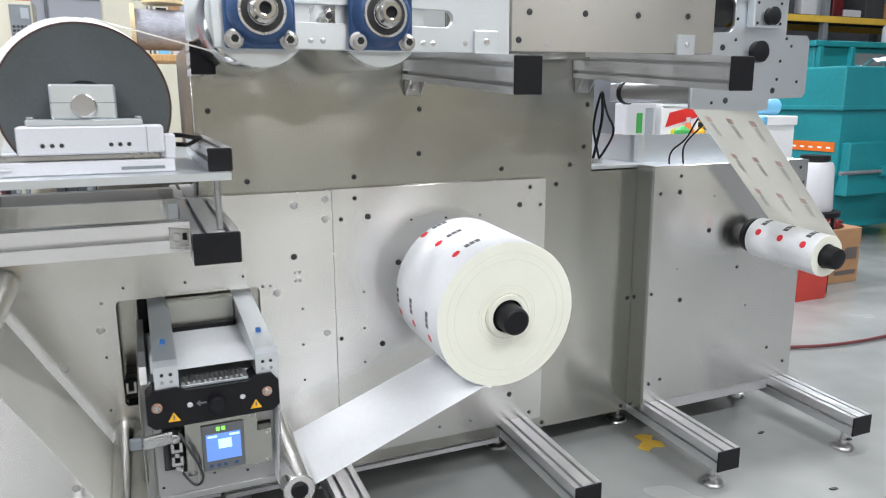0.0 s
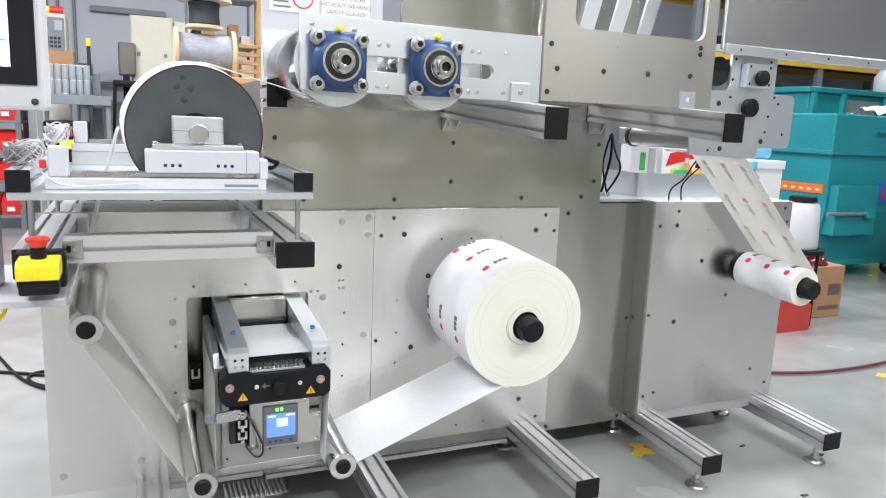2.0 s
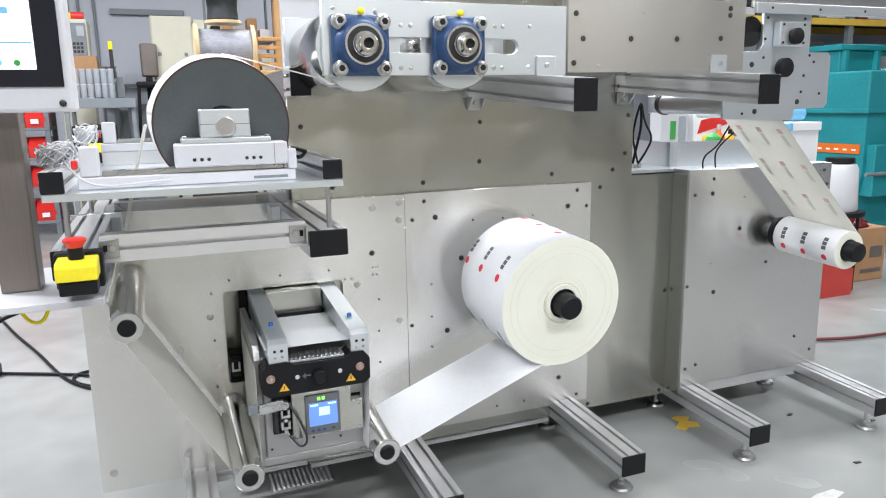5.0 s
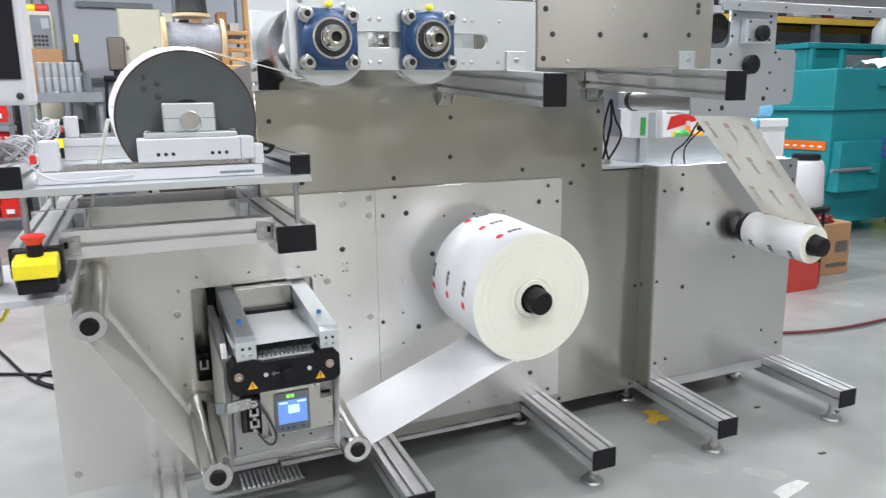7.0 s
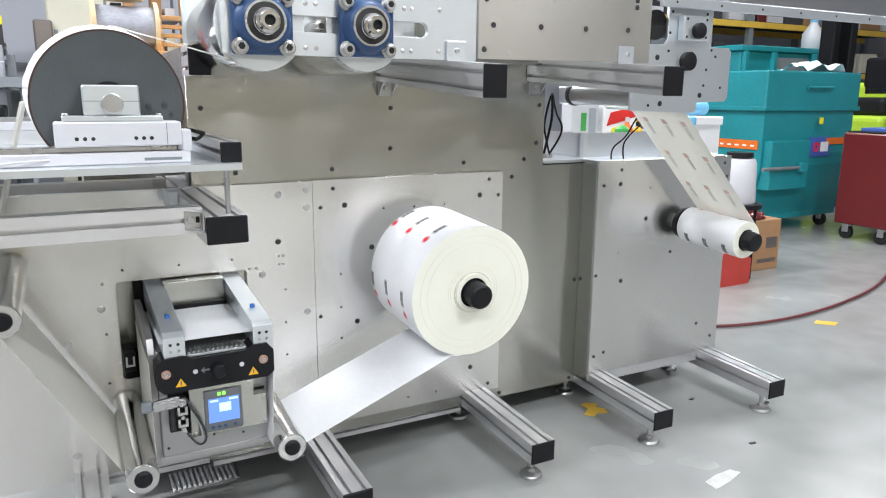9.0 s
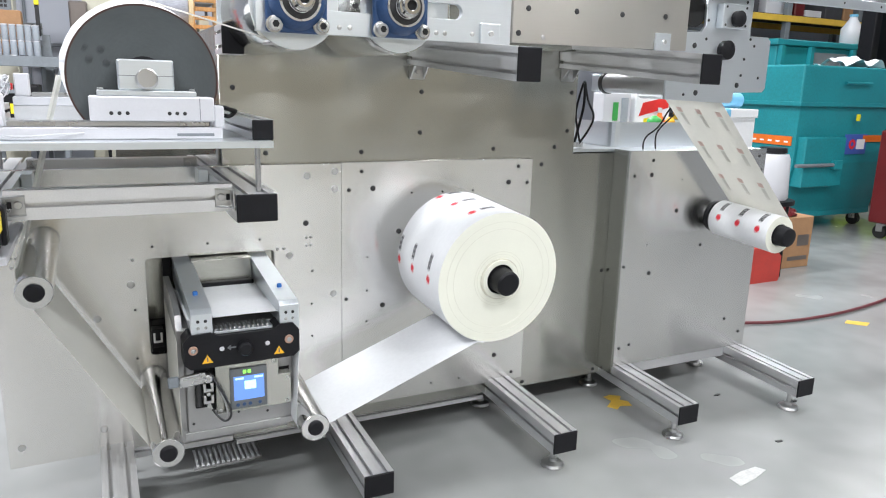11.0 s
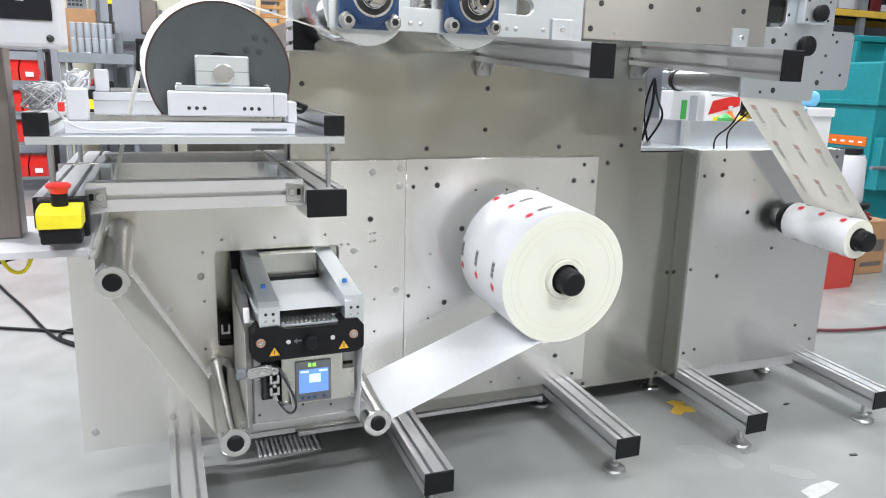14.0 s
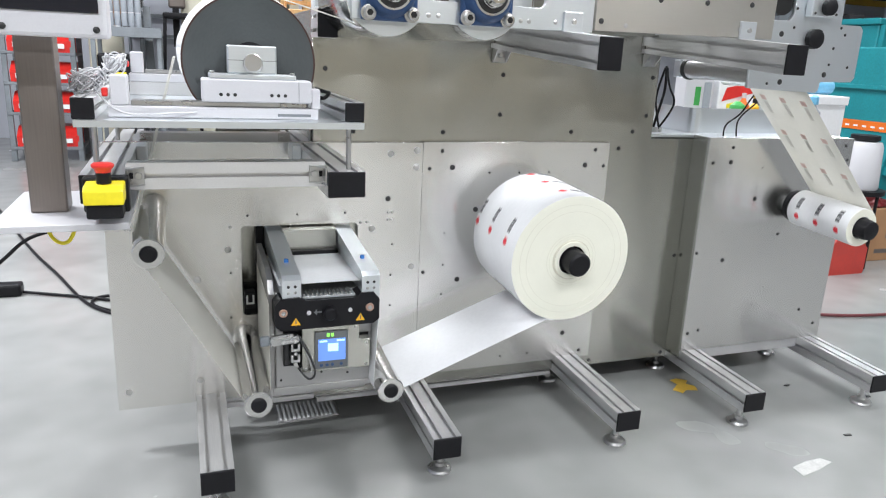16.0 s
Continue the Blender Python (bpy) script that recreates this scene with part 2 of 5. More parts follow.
def slotted(u0, u1, v0, v1, nu=1, nv=1, gap=0.010, deep=0.016):
    """The outline of a slotted aluminium profile: nu slots in the two u sides, nv in the v sides."""
    def side(p, q, n, inward):
        L = math.hypot(q[0] - p[0], q[1] - p[1])
        d = ((q[0] - p[0]) / L, (q[1] - p[1]) / L)
        out = [p]
        for i in range(n):
            m = L * (i + 0.5) / n
            for s, k in ((m - gap / 2, 0), (m - gap / 2, 0.004), (m - gap, 0.005), (m - gap, deep), (m + gap, deep), (m + gap, 0.005), (m + gap / 2, 0.004), (m + gap / 2, 0)):
                out.append((p[0] + d[0] * s + inward[0] * k, p[1] + d[1] * s + inward[1] * k))
        return out
    return side((u0, v0), (u1, v0), nu, (0, 1)) + side((u1, v0), (u1, v1), nv, (-1, 0)) + side((u1, v1), (u0, v1), nu, (0, -1)) + side((u0, v1), (u0, v0), nv, (1, 0))


def thing(name, at, label, category, group="", kind=""):
    ob = new(name)
    ob.location = at
    ob.empty_display_size = 0.05
    return tagged(ob, label, category, group, kind)


def part(name, bm, material, parent=None, label="", smooth=False, local=False):
    me = bpy.data.meshes.new(name)
    bm.to_mesh(me)
    bm.free()
    me.materials.append(material)
    if smooth:
        for p in me.polygons:
            p.use_smooth = True
        me.set_sharp_from_angle(angle=radians(35))
    ob = new(name, me)
    return fixed(ob, parent, label, local)


def fixed(ob, parent, label="", local=False):
    if parent is not None:
        ob.parent = parent
        if parent.type == "EMPTY" and not local:
            ob.matrix_parent_inverse = Matrix.Translation(parent.location).inverted()
    if label:
        ob["label"] = label
    return ob


def again(ob, parent, move):
    """One more object on the same mesh, moved in world axes."""
    o = new(ob.name.split(".")[0], ob.data)
    fixed(o, parent)
    o.location = move
    return o


def rounded(x0, x1, z0, z1, r, n=5):
    pts = []
    for cx, cz, a in ((x1 - r, z0 + r, -90), (x1 - r, z1 - r, 0), (x0 + r, z1 - r, 90), (x0 + r, z0 + r, 180)):
        for i in range(n + 1):
            t = radians(a + 90 * i / n)
            pts.append((cx + r * math.cos(t), cz + r * math.sin(t)))
    return pts


def plate(name, loops, y0, y1, material, parent, label="", edge=0.0008):
    """An upright plate with openings: the outer outline first, then the holes, in x and z; from y0 (front) to y1."""
    cu = bpy.data.curves.new(name, "CURVE")
    cu.dimensions, cu.fill_mode, cu.extrude, cu.bevel_depth, cu.bevel_resolution = "2D", "BOTH", (y1 - y0) / 2 - edge, edge, 0
    cu.offset = -edge
    for pts in loops:
        sp = cu.splines.new("POLY")
        sp.points.add(len(pts) - 1)
        for p, (u, v) in zip(sp.points, pts):
            p.co = (u, v, 0, 1)
        sp.use_cyclic_u = True
    tmp = bpy.data.objects.new(name, cu)
    me = bpy.data.meshes.new_from_object(tmp)
    bpy.data.objects.remove(tmp)
    bpy.data.curves.remove(cu)
    me.transform(Matrix.Translation((0, (y0 + y1) / 2, 0)) @ Matrix(((1, 0, 0, 0), (0, 0, -1, 0), (0, 1, 0, 0), (0, 0, 0, 1))))
    me.materials.clear()
    me.materials.append(material)
    me.name = name
    return fixed(new(name, me), parent, label)


def cable(name, pts, r, material, parent=None, label="", local=False):
    """A round cable through the points."""
    cu = bpy.data.curves.new(name, "CURVE")
    cu.dimensions, cu.bevel_depth, cu.bevel_resolution, cu.resolution_u, cu.use_fill_caps = "3D", r, 2, 6, True
    sp = cu.splines.new("NURBS")
    sp.points.add(len(pts) - 1)
    for p, q in zip(sp.points, pts):
        p.co = (*q, 1)
    sp.order_u, sp.use_endpoint_u = 3, True
    tmp = bpy.data.objects.new(name, cu)
    me = bpy.data.meshes.new_from_object(tmp)
    bpy.data.objects.remove(tmp)
    bpy.data.curves.remove(cu)
    me.materials.clear()
    me.materials.append(material)
    for p in me.polygons:
        p.use_smooth = True
    return fixed(new(name, me), parent, label, local)


def sheet(rows, thick=0.0006):
    """A bent web: rows of (x, z) along its run between two y; the strip gets a thickness."""
    bm = bmesh.new()
    pts, y0, y1 = rows
    n = len(pts)
    grid = []
    for side in (1, -1):
        g = []
        for i, (x, z) in enumerate(pts):
            a, b = pts[max(0, i - 1)], pts[min(n - 1, i + 1)]
            L = math.hypot(b[0] - a[0], b[1] - a[1]) or 1
            ox, oz = -(b[1] - a[1]) / L * thick / 2 * side, (b[0] - a[0]) / L * thick / 2 * side
            g.append((bm.verts.new((x + ox, y0, z + oz)), bm.verts.new((x + ox, y1, z + oz))))
        grid.append(g)
    for g in grid:
        for (a, b), (c, d) in zip(g, g[1:]):
            bm.faces.new((a, b, d, c))
    for k in (0, 1):
        for i in range(n - 1):
            bm.faces.new((grid[0][i][k], grid[0][i + 1][k], grid[1][i + 1][k], grid[1][i][k]))
    for i in (0, n - 1):
        bm.faces.new((grid[0][i][0], grid[0][i][1], grid[1][i][1], grid[1][i][0]))
    bmesh.ops.recalc_face_normals(bm, faces=bm.faces[:])
    return bm


def rising(bm, y0, slope):
    """The same mesh, rising with y from y0 on."""
    for v in bm.verts:
        v.co.z += slope * (v.co.y - y0)
    return bm


def curved_patch(r, a0, a1, y0, y1, n=6, bm=None, oval=False):
    """A thin print on a cylinder about y (local axis), between two angles in degrees."""
    bm = bm or bmesh.new()
    if oval:
        am, ym, ar, yr = (a0 + a1) / 2, (y0 + y1) / 2, (a1 - a0) / 2, (y1 - y0) / 2
        vs = []
        for i in range(18):
            t = 2 * math.pi * i / 18
            a = radians(am + ar * math.cos(t))
            vs.append(bm.verts.new((r * math.cos(a), ym + yr * math.sin(t), r * math.sin(a))))
        bm.faces.new(vs)
        return bm
    row = []
    for i in range(n + 1):
        a = radians(a0 + (a1 - a0) * i / n)
        row.append([bm.verts.new((r * math.cos(a), y, r * math.sin(a))) for y in (y0, y1)])
    for p, q in zip(row, row[1:]):
        bm.faces.new((p[0], p[1], q[1], q[0]))
    return bm


def screws(places, y, parent, r=0.0065, material=None, name="screw", proud=0.003):
    """Button screws in a plate that faces the room: one mesh, one object each."""
    first = None
    for x, z in places:
        if first is None:
            first = part(name, lathe("y", (0, 0), [(r * 0.55, -proud), (r, -proud * 0.4), (r, 0.002)], 12), material or DARKSTEEL, parent, smooth=True)
            first.location = (x, y, z)
            fixed(first, parent)
        else:
            again(first, parent, (x, y, z))


# ---------------------------------------------------------------- the hall
def hall():
    part("floor", box(-7, 15, -13, 11, -0.2, 0, 0), CONCRETE)
    for name, b in (("wall_north", (-7, 15, 10.0, 10.2, 0, 5.2)), ("wall_south", (-7, 15, -13.2, -13, 0, 5.2)), ("wall_west", (-7.2, -7, -13, 10, 0, 5.2)), ("wall_east", (15, 15.2, -13, 10, 0, 5.2))):
        tagged(part(name, box(*b, 0), TANWALL if name == "wall_south" else WALL), "unseen tan wall added behind the camera to warm the plates' reflections" if name == "wall_south" else "plain blue-grey painted hall wall", "wall", kind="structure")
    tagged(bpy.data.objects["floor"], "glossy grey sealed concrete floor with scuffs", "floor", kind="structure")
    tagged(part("ceiling", box(-7, 15, -13, 10, 5.2, 5.3, 0), CEIL), "white corrugated ceiling deck", "ceiling", kind="structure")
    for lx, ly, watts in LIGHTS:
        t = thing("ceiling_light", (lx, ly, 4.58), "white high-bay ceiling light hung on rods", "ceiling light", "high-bay lights")
        part("housing", box(lx - 0.78, lx + 0.78, ly - 0.19, ly + 0.19, 4.57, 4.66, 0.01), WHITEPAINT, t)
        for s in (-0.6, 0.6):
            part("hanger_rod", cyl("z", (lx + s, ly), 0.006, 4.66, 5.2, 8), STEEL, t)


hall()


# ---------------------------------------------------------------- machine body
def profile_bar(parent, axis, rect, a, e, nu=1, nv=1, capped=(True, False), name="profile_bar", cap=0.006):
    bar = part(name, prism(axis, slotted(*rect, nu, nv), a, e), PROFILE, parent)
    u0, u1, v0, v1 = rect
    for at, on, s in ((a, capped[0], -1), (e, capped[1], 1)):
        if on:
            lo, hi = sorted((at, at + s * cap))
            b = {"x": (lo, hi, u0, u1, v0, v1), "y": (u0, u1, lo, hi, v0, v1), "z": (u0, u1, v0, v1, lo, hi)}[axis]
            part("end_cap", box(*b, 0.002), BLACK, bar, "black plastic end cap")
    return bar


def machine():
    m = thing("converting_machine", (1.2, 1.9, 0), "brushed aluminium label converting machine on profile legs", "machine")
    # front plates
    plate("back_plate", [[(0.557, 0.10), (2.029, 0.10), (2.029, 0.982), (1.797, 0.982), (1.797, 1.36), (0.557, 1.36)]], 1.86, 1.872, STAIN, m, "satin stainless main plate")
    plate("left_plate", [[(-0.05, 0.137), (0.9102, 0.137), (0.9102, 0.968), (-0.05, 0.968)], rounded(0.331, 0.696, 0.42, 0.709, 0.012)], 1.84, 1.8595, BRUSHED, m, "brushed plate with a cut opening")
    plate("unwind_plate", [[(0.911, 0.148), (1.612, 0.148), (1.612, 0.970), (0.911, 0.970)]], 1.84, 1.8595, BRUSHED, m)
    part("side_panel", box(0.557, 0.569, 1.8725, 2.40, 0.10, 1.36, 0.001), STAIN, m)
    # Unseen panels, added to keep light off the floor under the machine.
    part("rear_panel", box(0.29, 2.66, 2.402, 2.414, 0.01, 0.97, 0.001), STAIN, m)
    part("base_pan", box(0.29, 2.66, 1.93, 2.40, 0.10, 0.112, 0.001), DARKSTEEL, m)
    part("top_panel", box(0.570, 1.797, 1.873, 2.40, 1.348, 1.36, 0.001), GREYMETAL, m)
    profile_bar(m, "x", (1.862, 1.90, 0.092, 0.136), 0.267, 0.556, 1, 1, (False, False), "base_rail")
    profile_bar(m, "x", (1.874, 1.915, 0.07, 0.1095), 0.57, 1.47, 1, 1, (False, False), "base_rail")
    # narrow cabinet
    part("rewind_cabinet_front", box(1.984, 2.684, 1.765, 1.777, 0.160, 0.997, 0.001), BRUSHED, m)
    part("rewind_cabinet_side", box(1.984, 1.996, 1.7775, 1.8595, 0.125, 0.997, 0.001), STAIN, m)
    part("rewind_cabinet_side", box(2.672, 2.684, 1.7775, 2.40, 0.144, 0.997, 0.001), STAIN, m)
    part("rewind_cabinet_top", box(1.80, 2.671, 1.873, 2.40, 0.985, 0.997, 0.001), MILLED, m)
    part("rewind_cabinet_top", box(1.997, 2.671, 1.7775, 1.8725, 0.985, 0.997, 0.001), MILLED, m)
    part("base_strip", box(2.079, 2.588, 1.7775, 1.80, 0.115, 0.1595, 0.001), PROFILE, m)
    # legs
    for lx in (0.222, 0.879, 1.512, 2.033, 2.633):
        leg = profile_bar(m, "y", (lx - 0.044, lx + 0.044, 0.076, 0.144), 1.41, 1.92 if lx < 1.9 else 2.1, 2, 1, name="leg")
        for piece in [leg] + [c for c in leg.children]:
            for v in piece.data.vertices:
                v.co.z += 0.04 * (v.co.y - 1.41)
        for fy in (1.47, 1.97):
            part("levelling_foot", lathe("z", (lx, fy), [(0.036, 0.0), (0.038, 0.004), (0.034, 0.011), (0.020, 0.015), (0.015, 0.017), (0.015, 0.028), (0.009, 0.029), (0.009, 0.078 + 0.04 * (fy - 1.41))], 24), STEEL, leg, smooth=True)
    screws([(1.517, 0.890), (1.106, 0.741), (1.015, 0.886), (1.051, 0.494), (1.489, 0.254)], 1.84, m, 0.0088)
    screws([(0.977, 0.941), (0.935, 0.883), (1.554, 0.944), (1.593, 0.886), (1.566, 0.176), (0.925, 0.527), (0.94, 0.16)], 1.84, m, 0.0062)
    screws([(0.997, 0.662), (0.996, 0.55), (0.995, 0.444), (1.15, 0.867), (1.262, 0.866), (1.237, 0.186), (1.347, 0.186), (1.377, 0.867)], 1.84, m, 0.0035)
    screws([(0.796, 0.786)], 1.84, m, 0.0088)
    screws([(0.290, 0.638), (0.198, 0.547), (-0.017, 0.196), (0.743, 0.688), (0.882, 0.551), (0.802, 0.932), (0.890, 0.943), (0.889, 0.888), (0.192, 0.213)], 1.84, m, 0.0105, STEEL)
    screws([(x, z) for x in (0.797, 0.81) for z in (0.741, 0.716)] + [(x, z) for x in (0.005, 0.018) for z in (0.736, 0.712)] + [(0.298, 0.709), (0.705, 0.71), (0.726, 0.71)], 1.84, m, 0.0042, STEEL)
    screws([(0.352, 0.744), (0.503, 0.743), (0.654, 0.744), (0.297, 0.563), (0.294, 0.416), (0.814, 0.632), (0.811, 0.525), (0.811, 0.417), (0.50, 0.20), (0.72, 0.23)], 1.84, m, 0.0035)
    screws([(1.187, 1.190), (1.184, 1.060), (1.461, 1.004), (1.773, 1.199), (1.764, 1.064), (1.713, 1.007), (1.662, 0.946), (2.003, 0.951), (0.983, 1.000), (0.683, 1.001), (0.594, 1.190), (1.63, 0.118), (1.963, 0.118), (1.968, 0.527)], 1.86, m, 0.0075)
    screws([(2.092, 0.907), (2.121, 0.526), (2.231, 0.765)], 1.765, m, 0.0085)
    screws([(2.094, 0.961), (2.011, 0.905), (1.995, 0.56), (2.005, 0.232), (2.054, 0.242), (2.374, 0.62), (2.556, 0.289), (2.646, 0.221), (2.665, 0.912), (2.646, 0.968)], 1.765, m, 0.0062)
    screws([(2.245, 0.885), (2.346, 0.402), (2.10, 0.64), (2.43, 0.47), (2.30, 0.33)], 1.765, m, 0.003)
    return m


machine()


# the shafts rise slightly towards the plates
RISE = 0.06
TILT = Matrix.Rotation(math.atan(RISE), 4, "X")


def idler(x, z, y0, name="idler_roller"):
    t = thing(name, (x, 1.84, z), "polished steel idler roller on a plate", "roller", "idler rollers")
    part("shell", rising(lathe("y", (x, z), [(0.026, y0), (0.0355, y0), (0.0375, y0 + 0.002), (0.0375, 1.825), (0.026, 1.83)], 40), y0, RISE), CHROME, t, smooth=True)
    part("shaft", cyl("y", (x, z + 0.42 * RISE), 0.012, 1.826, 1.84), STEEL, t, smooth=True)
    part("end_plug", lathe("y", (x, z), [(0.016, y0 - 0.008), (0.020, y0 - 0.005), (0.0225, y0 + 0.006)], 24), BLACK, t, "black end plug", smooth=True)
    return t


idler(0.087, 0.755, 1.405)
idler(0.334, 0.325, 1.405)
idler(0.698, 0.322, 1.405)


# ---------------------------------------------------------------- label rolls
def label_roll():
    t = thing("label_roll", (1.265, 1.45, 0.665), "large wound roll of white labels with red print", "label roll")
    part("paper_winding", tube("y", (0, 0), 0.198, 0.062, 0.0, 0.30, 96), PAPER, t, smooth=True, local=True)
    for r in (0.172, 0.151, 0.083, 0.075):
        part("wound_ring", tube("y", (0, 0), r, r - 0.0012, -0.0018, -0.0008, 96), WOUND, t, local=True)
    part("paper_edge", tube("y", (0, 0), 0.1972, 0.063, -0.0012, 0.0005, 96), ROLLEND, t, "cream wound paper edge", local=True)
    part("core", tube("y", (0, 0), 0.0625, 0.052, -0.004, 0.305, 48), CORE, t, smooth=True, local=True)
    part("ring", tube("y", (0, 0), 0.058, 0.045, -0.009, -0.001, 48), ROLLEND, t, smooth=True, local=True)
    part("knob", lathe("y", (0, 0), [(0.030, -0.058), (0.036, -0.053), (0.038, -0.03), (0.038, 0.0), (0.05, 0.004)], 32), BLACK, t, "black chuck knob", smooth=True, local=True)
    part("shaft", cyl("y", (0, 0), 0.05, 0.004, 0.39, 32), BLACK, t, smooth=True, local=True)
    for k in range(5):
        for y in (0.07, 0.185, 0.297 - 0.008):
            a = 72 * k
            part("red_dot", curved_patch(0.1984, a - 3.6, a + 3.6, y - 0.0125, y + 0.0105, oval=True), PRINTRED, t, local=True)
            for i in range(3):
                part("dark_mark", curved_patch(0.1984, a - 8.5 - 4.6 * i - 3.9, a - 8.5 - 4.6 * i, y - 0.009, y + 0.009, 3), PRINTBLACK, t, local=True)
    return t


def rewind_roll():
    t = thing("rewind_roll", (2.401, 1.43, 0.724), "small rewound roll of printed labels", "label roll")
    part("paper_winding", tube("y", (0, 0), 0.068, 0.04, 0.0, 0.27, 64), PAPER, t, smooth=True, local=True)
    part("paper_edge", tube("y", (0, 0), 0.0675, 0.04, -0.001, 0.0006, 64), ROLLEND, t, local=True)
    part("knob", lathe("y", (0, 0), [(0.028, -0.045), (0.033, -0.042), (0.036, -0.025), (0.036, 0.01)], 32), BLACK, t, "black chuck knob", smooth=True, local=True)
    part("shaft", cyl("y", (0, 0), 0.028, 0.01, 0.334, 24), STEEL, t, smooth=True, local=True)
    part("back_flange", cyl("y", (0, 0), 0.060, 0.286, 0.306, 48), BLACK, t, "black clamp flange", smooth=True, local=True)
    for k in range(2):
        for y in (0.045, 0.135, 0.225):
            a = 180 * k
            part("red_dot", curved_patch(0.0684, a - 10, a + 10, y - 0.012, y + 0.010, oval=True), PRINTRED, t, local=True)
            for i in range(3):
                part("dark_mark", curved_patch(0.0684, a - 25 - 13 * i - 11, a - 25 - 13 * i, y - 0.009, y + 0.009, 3), PRINTBLACK, t, local=True)
    return t


ROLL = label_roll()
REWIND = rewind_roll()


# ---------------------------------------------------------------- webs
def arc(cx, cz, r, a0, a1, n=10):
    return [(cx + r * math.cos(radians(a0 + (a1 - a0) * i / n)), cz + r * math.sin(radians(a0 + (a1 - a0) * i / n))) for i in range(n + 1)]


def web(name, pts, y0, y1, material, label, rise=RISE):
    return tagged(part(name, rising(sheet((pts, y0, y1)), 1.43, rise), material, None), label, "label web")


web("label_web", arc(1.265, 0.665, 0.1992, -101, -108, 3) + arc(0.698, 0.322, 0.0385, -75, -178, 10) + [(0.672, 0.58)], 1.455, 1.745, PAPER, "taut white label web running off the roll", 0.012)
web("printed_web", [(0.655, 0.628), (0.55, 0.629), (0.40, 0.628)], 1.49, 1.78, PAPER, "white label web lying under the print head", 0.0)
web("liner_web", [(0.372, 0.58)] + arc(0.334, 0.325, 0.0385, 0, -150, 12) + arc(0.087, 0.755, 0.0385, -150, -180, 4) + [(0.05, 0.79)], 1.475, 1.80, LINER, "pale translucent liner web over idler rollers")
tagged(part("riser_web", sheet(([(0.05, 0.792), (0.107, 0.993), (0.146, 1.139), (0.166, 1.21)], 1.49, 1.72), 0.006), LINER), "pale translucent liner rising to the drum", "label web")
web("rewind_web", [(2.03, 1.203), (2.063, 1.169)] + arc(2.401, 0.724, 0.0692, 44, -10, 8), 1.43, 1.70, LINER, "translucent printed liner running to the rewind roll")
REWIND_WEB = bpy.data.objects["rewind_web"]


def liner_marks():
    (x0, z0), (x1, z1) = (2.063, 1.169), (2.4508, 0.7721)
    L = math.hypot(x1 - x0, z1 - z0)
    dx, dz = (x1 - x0) / L, (z1 - z0) / L
    for k, start in enumerate((0.03, 0.20, 0.37)):
        for y in (1.475, 1.565, 1.655):
            for name, s0, s1, hw, mt in (("red_dot", 0, 0.022, 0.011, FAINTRED), ("dark_mark", 0.03, 0.085, 0.008, FAINTGREY)):
                a, e = start + s0, min(start + s1, L)
                pts = [(x0 + dx * v + dz * o, z0 + dz * v - dx * o) for v, o in ((a, 0.0006), (e, 0.0006), (e, 0.0012), (a, 0.0012))]
                part(name, rising(prism("y", pts, y - hw, y + hw), 1.43, RISE), mt, REWIND_WEB)


liner_marks()


